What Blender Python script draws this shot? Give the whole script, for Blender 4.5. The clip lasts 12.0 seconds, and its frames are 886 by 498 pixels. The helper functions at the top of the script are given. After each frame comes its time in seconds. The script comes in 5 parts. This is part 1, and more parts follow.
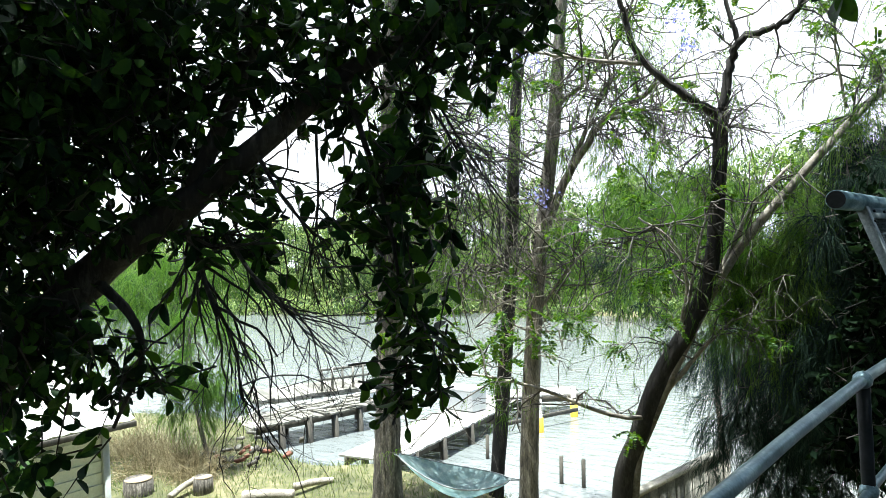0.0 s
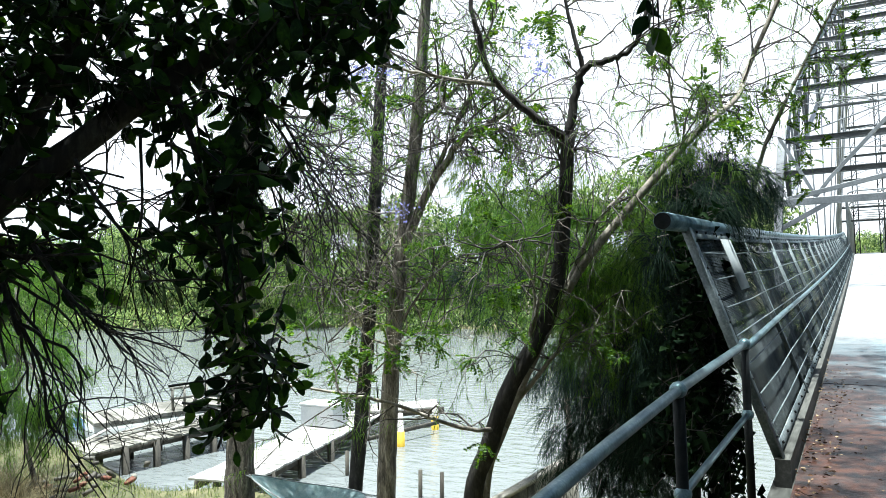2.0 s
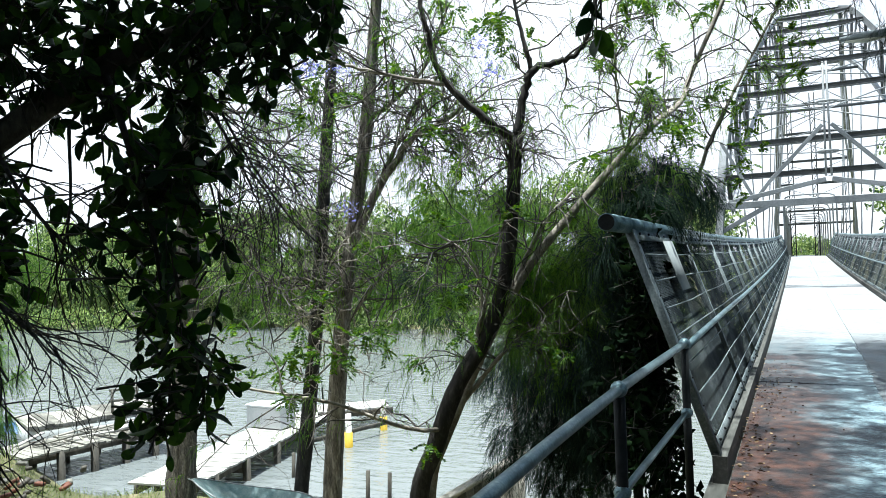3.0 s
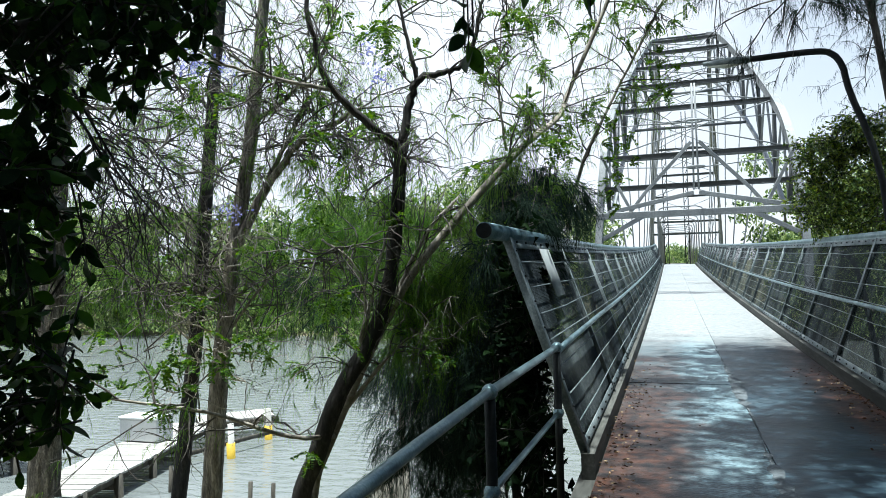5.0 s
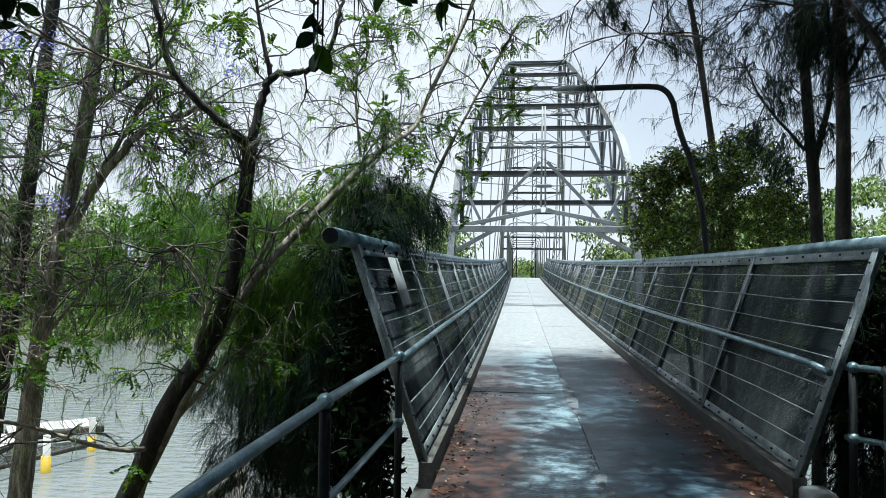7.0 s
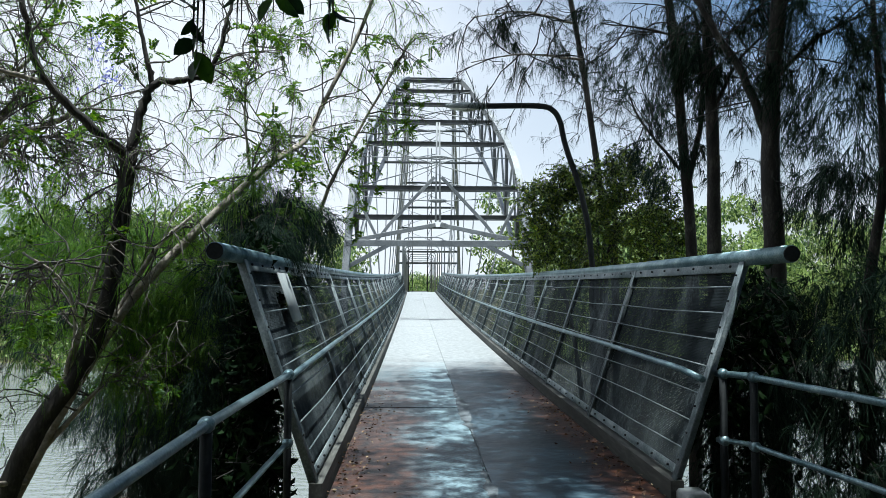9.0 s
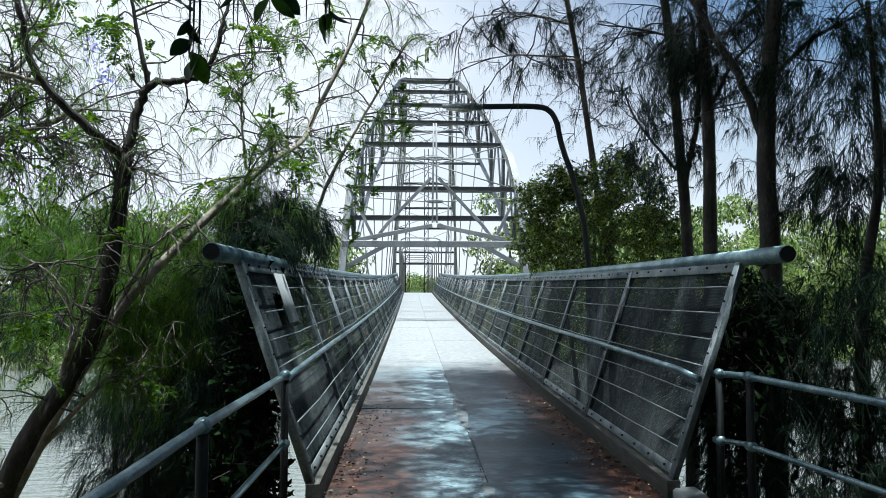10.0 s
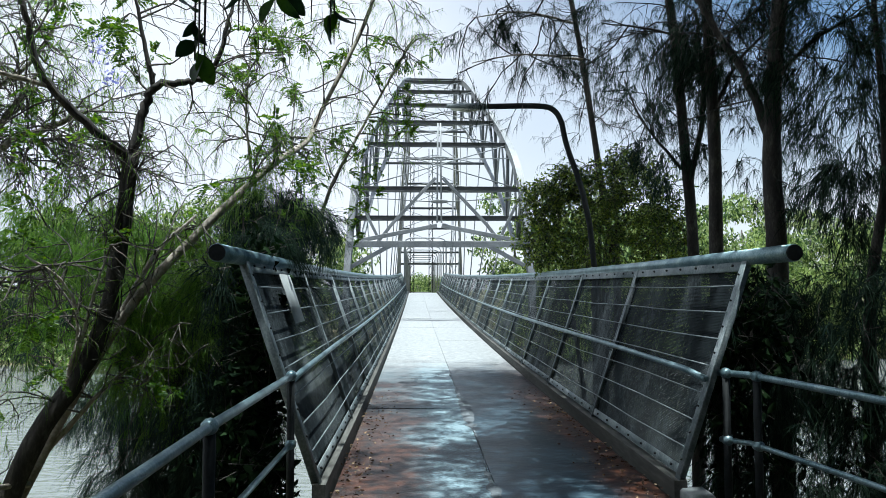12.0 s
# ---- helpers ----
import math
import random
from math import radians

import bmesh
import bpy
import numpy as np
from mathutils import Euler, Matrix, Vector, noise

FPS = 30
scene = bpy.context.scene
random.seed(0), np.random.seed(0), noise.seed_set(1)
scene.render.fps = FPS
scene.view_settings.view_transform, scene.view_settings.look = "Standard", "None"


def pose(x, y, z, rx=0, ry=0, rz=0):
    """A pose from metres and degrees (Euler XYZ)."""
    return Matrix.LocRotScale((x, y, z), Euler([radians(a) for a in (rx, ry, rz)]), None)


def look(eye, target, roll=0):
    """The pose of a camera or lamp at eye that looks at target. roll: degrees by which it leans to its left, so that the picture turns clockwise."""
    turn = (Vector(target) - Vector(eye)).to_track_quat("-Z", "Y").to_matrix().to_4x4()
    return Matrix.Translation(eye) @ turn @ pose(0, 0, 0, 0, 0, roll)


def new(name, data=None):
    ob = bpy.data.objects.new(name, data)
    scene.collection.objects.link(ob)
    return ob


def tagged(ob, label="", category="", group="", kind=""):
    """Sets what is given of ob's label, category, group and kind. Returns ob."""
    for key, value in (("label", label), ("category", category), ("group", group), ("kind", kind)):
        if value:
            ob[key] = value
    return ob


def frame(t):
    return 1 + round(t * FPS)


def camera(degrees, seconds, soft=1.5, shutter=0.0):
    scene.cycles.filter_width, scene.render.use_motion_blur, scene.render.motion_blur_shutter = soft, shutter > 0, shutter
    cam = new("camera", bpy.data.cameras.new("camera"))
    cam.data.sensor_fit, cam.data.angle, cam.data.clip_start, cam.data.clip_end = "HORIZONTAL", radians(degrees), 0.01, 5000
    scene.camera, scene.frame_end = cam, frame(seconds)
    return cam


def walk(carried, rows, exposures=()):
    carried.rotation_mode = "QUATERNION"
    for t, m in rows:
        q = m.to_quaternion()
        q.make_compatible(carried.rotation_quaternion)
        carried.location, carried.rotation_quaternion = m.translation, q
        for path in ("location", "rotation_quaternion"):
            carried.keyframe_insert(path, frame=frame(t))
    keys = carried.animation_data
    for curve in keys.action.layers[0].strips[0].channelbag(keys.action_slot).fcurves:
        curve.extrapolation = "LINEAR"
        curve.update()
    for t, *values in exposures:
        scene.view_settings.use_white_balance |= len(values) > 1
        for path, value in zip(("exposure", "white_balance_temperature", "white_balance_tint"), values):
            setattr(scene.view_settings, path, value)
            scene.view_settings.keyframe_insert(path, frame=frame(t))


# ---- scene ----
# The camera and its walk
cam = camera(64.5, 12.0, soft=0.6)
PATH = [
    (0, (-0.27, -0.2, 1.568), (-1.596, 1.297, 1.595), -2.8),
    (0.5, (-0.249, -0.203, 1.576), (-1.473, 1.378, 1.61), -2.2),
    (1, (-0.231, -0.164, 1.578), (-1.382, 1.471, 1.615), -1.9),
    (1.5, (-0.213, -0.123, 1.576), (-1.289, 1.562, 1.618), -2.2),
    (2, (-0.194, -0.082, 1.568), (-1.216, 1.636, 1.617), -2.2),
    (2.5, (-0.187, -0.058, 1.566), (-1.149, 1.695, 1.612), -1.9),
    (4.5, (-0.118, 0.003, 1.562), (-0.817, 1.876, 1.61), -2.0),
    (5, (-0.088, -0.057, 1.567), (-0.704, 1.845, 1.618), -1.5),
    (5.5, (-0.077, 0.002, 1.562), (-0.607, 1.93, 1.614), -1.0),
    (6, (-0.067, 0.002, 1.562), (-0.497, 1.954, 1.615), -0.1),
    (6.5, (-0.053, -0.047, 1.566), (-0.366, 1.928, 1.632), 0.5),
    (7, (-0.042, 0.006, 1.564), (-0.256, 1.994, 1.634), 0.7),
    (7.5, (-0.035, 0.061, 1.565), (-0.147, 2.056, 1.654), 0.7),
    (9.5, (-0.009, 0.028, 1.57), (0.086, 2.022, 1.684), 0.1),
    (10, (-0.01, 0.03, 1.568), (0.08, 2.025, 1.683), 0.1),
    (10.5, (-0.009, 0.031, 1.569), (0.076, 2.026, 1.681), 0.1),
    (11, (-0.013, 0.034, 1.569), (0.068, 2.029, 1.68), 0.1),
    (11.5, (-0.015, 0.033, 1.57), (0.067, 2.028, 1.681), 0.0),
    (12, (-0.016, 0.035, 1.569), (0.061, 2.03, 1.684), -0.1),
]
TINTS = [(0.0, 1.8, 5850, 1), (2.5, 1.3, 5750, 1), (5.0, 0.93, 5700, 0), (7.5, 0.72, 5650, 0), (10.0, 0.8, 5650, 1), (12.0, 0.82, 5650, 1)]
walk(cam, [(t, look(eye, target, roll)) for t, eye, target, roll in PATH], TINTS)

# World, sun
SUN_DIR = Vector((0.02, -0.05, 1.0)).normalized()
world = bpy.data.worlds.new("sky")
scene.world = world
world.use_nodes = True
wn, wl = world.node_tree.nodes, world.node_tree.links
sky = wn.new("ShaderNodeTexSky")
sky.sky_type = "NISHITA"
sky.sun_disc = False
sky.sun_elevation = math.asin(SUN_DIR.z)
sky.sun_rotation = math.atan2(SUN_DIR.x, SUN_DIR.y)
sky.air_density, sky.dust_density, sky.ozone_density = 1.2, 0.6, 0.1
# bright white haze towards the horizon, with thin high cloud
place = wn.new("ShaderNodeTexCoord")
parts_z = wn.new("ShaderNodeSeparateXYZ")
wl.new(place.outputs["Generated"], parts_z.inputs[0])
haze = wn.new("ShaderNodeMapRange")
haze.interpolation_type = "SMOOTHSTEP"
haze.inputs["From Min"].default_value, haze.inputs["From Max"].default_value = 0.3, 0.7
haze.inputs["To Min"].default_value, haze.inputs["To Max"].default_value = 0.97, 0.1
wl.new(parts_z.outputs["Z"], haze.inputs[0])
cloud = wn.new("ShaderNodeTexNoise")
cloud.inputs["Scale"].default_value, cloud.inputs["Detail"].default_value = 2.2, 5
wl.new(place.outputs["Generated"], cloud.inputs["Vector"])
thin = wn.new("ShaderNodeMath")
thin.operation = "MULTIPLY_ADD"
thin.inputs[1].default_value = 0.5
thin.use_clamp = True
wl.new(cloud.outputs["Fac"], thin.inputs[0])
lower = wn.new("ShaderNodeMath")
lower.operation = "SUBTRACT"
lower.inputs[1].default_value = 0.25
wl.new(haze.outputs[0], lower.inputs[0])
glare = wn.new("ShaderNodeMath")
glare.operation = "MULTIPLY_ADD"
glare.inputs[1].default_value = -6.5
across = wn.new("ShaderNodeMath")
across.operation = "MULTIPLY"
wl.new(parts_z.outputs["X"], across.inputs[0])
wl.new(parts_z.outputs["Z"], across.inputs[1])
wl.new(across.outputs[0], glare.inputs[0])
wl.new(lower.outputs[0], glare.inputs[2])
wl.new(glare.outputs[0], thin.inputs[2])
veil = wn.new("ShaderNodeMix")
veil.data_type = "RGBA"
veil.inputs[7].default_value = (9.7, 9.3, 9.5, 1)
wl.new(thin.outputs[0], veil.inputs[0])
wl.new(sky.outputs[0], veil.inputs[6])
wl.new(veil.outputs[2], wn["Background"].inputs[0])
wn["Background"].inputs[1].default_value = 0.062
sun_data = bpy.data.lights.new("sun", "SUN")
sun_data.energy, sun_data.angle, sun_data.color = 5.0, radians(0.6), (1.0, 0.95, 0.86)
sun = new("sun", sun_data)
sun.matrix_world = look(SUN_DIR * 100, (0, 0, 0))

WATER = -3.9
AXIS = 0.62          # centre line of the footbridge
rng = np.random.default_rng(7)


# ---- materials ----
def material(name, colours, rough=0.6, metal=0.0, scale=3.0, fine=40.0, bump=0.2, bump_scale=0.01, through_light=0.0, island=0.0,
             stretch=(1, 1, 1), spec=0.5, piece=0.0):
    """Two or three colours mixed by coarse and fine noise; optional light through leaves and change per piece."""
    m = bpy.data.materials.new(name)
    m.use_nodes = True
    n, l = m.node_tree.nodes, m.node_tree.links
    bsdf = n["Principled BSDF"]
    co = n.new("ShaderNodeTexCoord")
    mp = n.new("ShaderNodeMapping")
    mp.inputs["Scale"].default_value = stretch
    l.new(co.outputs["Object"], mp.inputs[0])
    a = n.new("ShaderNodeTexNoise")
    a.inputs["Scale"].default_value, a.inputs["Detail"].default_value, a.inputs["Roughness"].default_value = scale, 6, 0.65
    b = n.new("ShaderNodeTexNoise")
    b.inputs["Scale"].default_value, b.inputs["Detail"].default_value = fine, 4
    l.new(mp.outputs[0], a.inputs["Vector"])
    l.new(mp.outputs[0], b.inputs["Vector"])
    mixed = n.new("ShaderNodeMath")
    mixed.operation = "MULTIPLY_ADD"
    mixed.inputs[1].default_value = 0.35
    l.new(b.outputs["Fac"], mixed.inputs[0])
    low = n.new("ShaderNodeMath")
    low.operation = "MULTIPLY"
    low.inputs[1].default_value = 0.65
    l.new(a.outputs["Fac"], low.inputs[0])
    l.new(low.outputs[0], mixed.inputs[2])
    ramp = n.new("ShaderNodeValToRGB")
    stops = ramp.color_ramp.elements
    stops[0].position, stops[1].position = 0.36, 0.64
    stops[0].color, stops[1].color = (*colours[0], 1), (*colours[-1], 1)
    for i, c in enumerate(colours[1:-1]):
        stops.new(0.36 + 0.28 * (i + 1) / (len(colours) - 1)).color = (*c, 1)
    last = mixed.outputs[0]
    for amount, source in ((island, "island"), (piece, "piece")):
        if amount:
            g = n.new("ShaderNodeNewGeometry") if source == "island" else n.new("ShaderNodeObjectInfo")
            out = g.outputs["Random Per Island"] if source == "island" else g.outputs["Random"]
            s = n.new("ShaderNodeMath")
            s.operation = "MULTIPLY_ADD"
            s.inputs[1].default_value = amount
            off = n.new("ShaderNodeMath")
            off.operation = "SUBTRACT"
            off.inputs[1].default_value = amount / 2
            l.new(last, off.inputs[0])
            l.new(out, s.inputs[0])
            l.new(off.outputs[0], s.inputs[2])
            last = s.outputs[0]
    l.new(last, ramp.inputs[0])
    l.new(ramp.outputs[0], bsdf.inputs["Base Color"])
    bsdf.inputs["Metallic"].default_value = metal
    bsdf.inputs["Specular IOR Level"].default_value = spec
    r = n.new("ShaderNodeMapRange")
    r.inputs["To Min"].default_value, r.inputs["To Max"].default_value = max(0.02, rough - 0.15), min(1, rough + 0.15)
    l.new(b.outputs["Fac"], r.inputs[0])
    l.new(r.outputs[0], bsdf.inputs["Roughness"])
    if bump:
        bp = n.new("ShaderNodeBump")
        bp.inputs["Strength"].default_value, bp.inputs["Distance"].default_value = bump, bump_scale
        l.new(mixed.outputs[0], bp.inputs["Height"])
        l.new(bp.outputs[0], bsdf.inputs["Normal"])
    if through_light:
        tr = n.new("ShaderNodeBsdfTranslucent")
        hs = n.new("ShaderNodeHueSaturation")
        hs.inputs["Hue"].default_value, hs.inputs["Saturation"].default_value, hs.inputs["Value"].default_value = 0.485, 1.25, 1.6
        l.new(ramp.outputs[0], hs.inputs["Color"])
        l.new(hs.outputs[0], tr.inputs[0])
        mx = n.new("ShaderNodeMixShader")
        mx.inputs[0].default_value = through_light
        l.new(bsdf.outputs[0], mx.inputs[1])
        l.new(tr.outputs[0], mx.inputs[2])
        l.new(mx.outputs[0], n["Material Output"].inputs[0])
    return m


def mesh_screen_material():
    """Fine steel mesh sheet: grey-black wires with small holes."""
    m = material("woven_mesh", [(0.009, 0.013, 0.015), (0.026, 0.034, 0.039), (0.14, 0.16, 0.17)], 0.8, 0.0, 1.5, 60, 0.3, 0.002, stretch=(1, 1, 0.3), spec=0.08)
    n, l = m.node_tree.nodes, m.node_tree.links
    out = n["Material Output"]
    co = n.new("ShaderNodeTexCoord")
    w = n.new("ShaderNodeTexWave")
    w.bands_direction = "Y"
    w.inputs["Scale"].default_value = 26.0
    w2 = n.new("ShaderNodeTexWave")
    w2.bands_direction = "Z"
    w2.inputs["Scale"].default_value = 26.0
    for x in (w, w2):
        l.new(co.outputs["Object"], x.inputs["Vector"])
    mul = n.new("ShaderNodeMath")
    mul.operation = "MULTIPLY"
    l.new(w.outputs["Fac"], mul.inputs[0])
    l.new(w2.outputs["Fac"], mul.inputs[1])
    hole = n.new("ShaderNodeMath")
    hole.operation = "GREATER_THAN"
    hole.inputs[1].default_value = 0.33
    l.new(mul.outputs[0], hole.inputs[0])
    t = n.new("ShaderNodeBsdfTransparent")
    mx = n.new("ShaderNodeMixShader")
    l.new(hole.outputs[0], mx.inputs[0])
    l.new(n["Principled BSDF"].outputs[0], mx.inputs[1])
    l.new(t.outputs[0], mx.inputs[2])
    l.new(mx.outputs[0], out.inputs[0])
    return m


def deck_material(name, colours, rough, fine, bump_scale):
    """Worn concrete, with red-brown leaf mould along both edges, darker damp patches and painted sunlight far along."""
    m = material(name, colours, rough, 0, 1.3, fine, 1.0, bump_scale, piece=0.14, stretch=(0.7, 1.3, 1), spec=0.35)
    n, l = m.node_tree.nodes, m.node_tree.links
    bsdf = n["Principled BSDF"]
    base = bsdf.inputs["Base Color"].links[0].from_socket
    for stop, place_at in zip(base.node.color_ramp.elements, (0.41, 0.5, 0.6)):
        stop.position = place_at
    g = n.new("ShaderNodeNewGeometry")
    sep = n.new("ShaderNodeSeparateXYZ")
    l.new(g.outputs["Position"], sep.inputs[0])
    d = n.new("ShaderNodeMath")          # distance from the centre line
    d.operation = "SUBTRACT"
    d.inputs[1].default_value = AXIS + 0.12
    l.new(sep.outputs["X"], d.inputs[0])
    ab = n.new("ShaderNodeMath")
    ab.operation = "ABSOLUTE"
    l.new(d.outputs[0], ab.inputs[0])
    nz = n.new("ShaderNodeTexNoise")
    nz.inputs["Scale"].default_value, nz.inputs["Detail"].default_value, nz.inputs["Roughness"].default_value = 1.1, 8, 0.7
    l.new(g.outputs["Position"], nz.inputs["Vector"])
    add = n.new("ShaderNodeMath")
    add.operation = "MULTIPLY_ADD"
    add.inputs[1].default_value = 1.1
    l.new(nz.outputs["Fac"], add.inputs[0])
    l.new(ab.outputs[0], add.inputs[2])
    mr = n.new("ShaderNodeMapRange")
    mr.inputs["From Min"].default_value, mr.inputs["From Max"].default_value = 1.1, 1.42
    mr.inputs["To Max"].default_value = 0.93
    l.new(add.outputs[0], mr.inputs[0])
    far = n.new("ShaderNodeMapRange")     # the mould thins out along the bridge
    far.inputs["From Min"].default_value, far.inputs["From Max"].default_value = 7.0, 17.0
    far.inputs["To Min"].default_value, far.inputs["To Max"].default_value = 1.0, 0.25
    l.new(sep.outputs["Y"], far.inputs[0])
    mm = n.new("ShaderNodeMath")
    mm.operation = "MULTIPLY"
    l.new(mr.outputs[0], mm.inputs[0])
    l.new(far.outputs[0], mm.inputs[1])
    nb = n.new("ShaderNodeTexNoise")
    nb.inputs["Scale"].default_value, nb.inputs["Detail"].default_value = 9.0, 6
    l.new(g.outputs["Position"], nb.inputs["Vector"])
    br = n.new("ShaderNodeValToRGB")
    br.color_ramp.elements[0].position, br.color_ramp.elements[1].position = 0.35, 0.65
    br.color_ramp.elements[0].color, br.color_ramp.elements[1].color = (0.011, 0.0055, 0.004, 1), (0.08, 0.03, 0.015, 1)
    l.new(nb.outputs["Fac"], br.inputs[0])
    mix = n.new("ShaderNodeMix")
    mix.data_type = "RGBA"
    l.new(mm.outputs[0], mix.inputs[0])
    l.new(base, mix.inputs[6])
    l.new(br.outputs[0], mix.inputs[7])
    sunned = n.new("ShaderNodeMapRange")     # sunlight on the far stretch, painted as paler concrete
    sunned.inputs["From Min"].default_value, sunned.inputs["From Max"].default_value = 12.5, 15.5
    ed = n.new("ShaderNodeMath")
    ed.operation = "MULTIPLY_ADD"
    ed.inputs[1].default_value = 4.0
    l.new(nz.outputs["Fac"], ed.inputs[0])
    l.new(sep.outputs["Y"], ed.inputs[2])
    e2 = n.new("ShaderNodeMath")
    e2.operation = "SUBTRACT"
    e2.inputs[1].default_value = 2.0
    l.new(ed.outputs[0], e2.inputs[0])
    l.new(e2.outputs[0], sunned.inputs[0])
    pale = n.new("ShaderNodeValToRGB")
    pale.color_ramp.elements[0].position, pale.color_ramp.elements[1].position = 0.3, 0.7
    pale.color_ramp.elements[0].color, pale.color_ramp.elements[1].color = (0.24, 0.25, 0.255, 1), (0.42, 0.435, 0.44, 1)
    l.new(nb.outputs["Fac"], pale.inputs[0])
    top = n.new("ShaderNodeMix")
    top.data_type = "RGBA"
    l.new(sunned.outputs[0], top.inputs[0])
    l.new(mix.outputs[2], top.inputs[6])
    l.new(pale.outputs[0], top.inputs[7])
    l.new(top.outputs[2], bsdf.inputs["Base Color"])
    return m


def water_material():
    m = bpy.data.materials.new("river_water")
    m.use_nodes = True
    n, l = m.node_tree.nodes, m.node_tree.links
    b = n["Principled BSDF"]
    b.inputs["Base Color"].default_value = (0.17, 0.185, 0.185, 1)
    b.inputs["Roughness"].default_value = 0.12
    b.inputs["IOR"].default_value = 1.42
    co = n.new("ShaderNodeTexCoord")
    mp = n.new("ShaderNodeMapping")
    mp.inputs["Scale"].default_value = (1.0, 2.2, 1.0)
    l.new(co.outputs["Object"], mp.inputs[0])
    a = n.new("ShaderNodeTexNoise")
    a.inputs["Scale"].default_value, a.inputs["Detail"].default_value = 1.6, 5
    l.new(mp.outputs[0], a.inputs["Vector"])
    bp = n.new("ShaderNodeBump")
    bp.inputs["Strength"].default_value, bp.inputs["Distance"].default_value = 0.6, 0.12
    l.new(a.outputs["Fac"], bp.inputs["Height"])
    l.new(bp.outputs[0], b.inputs["Normal"])
    return m


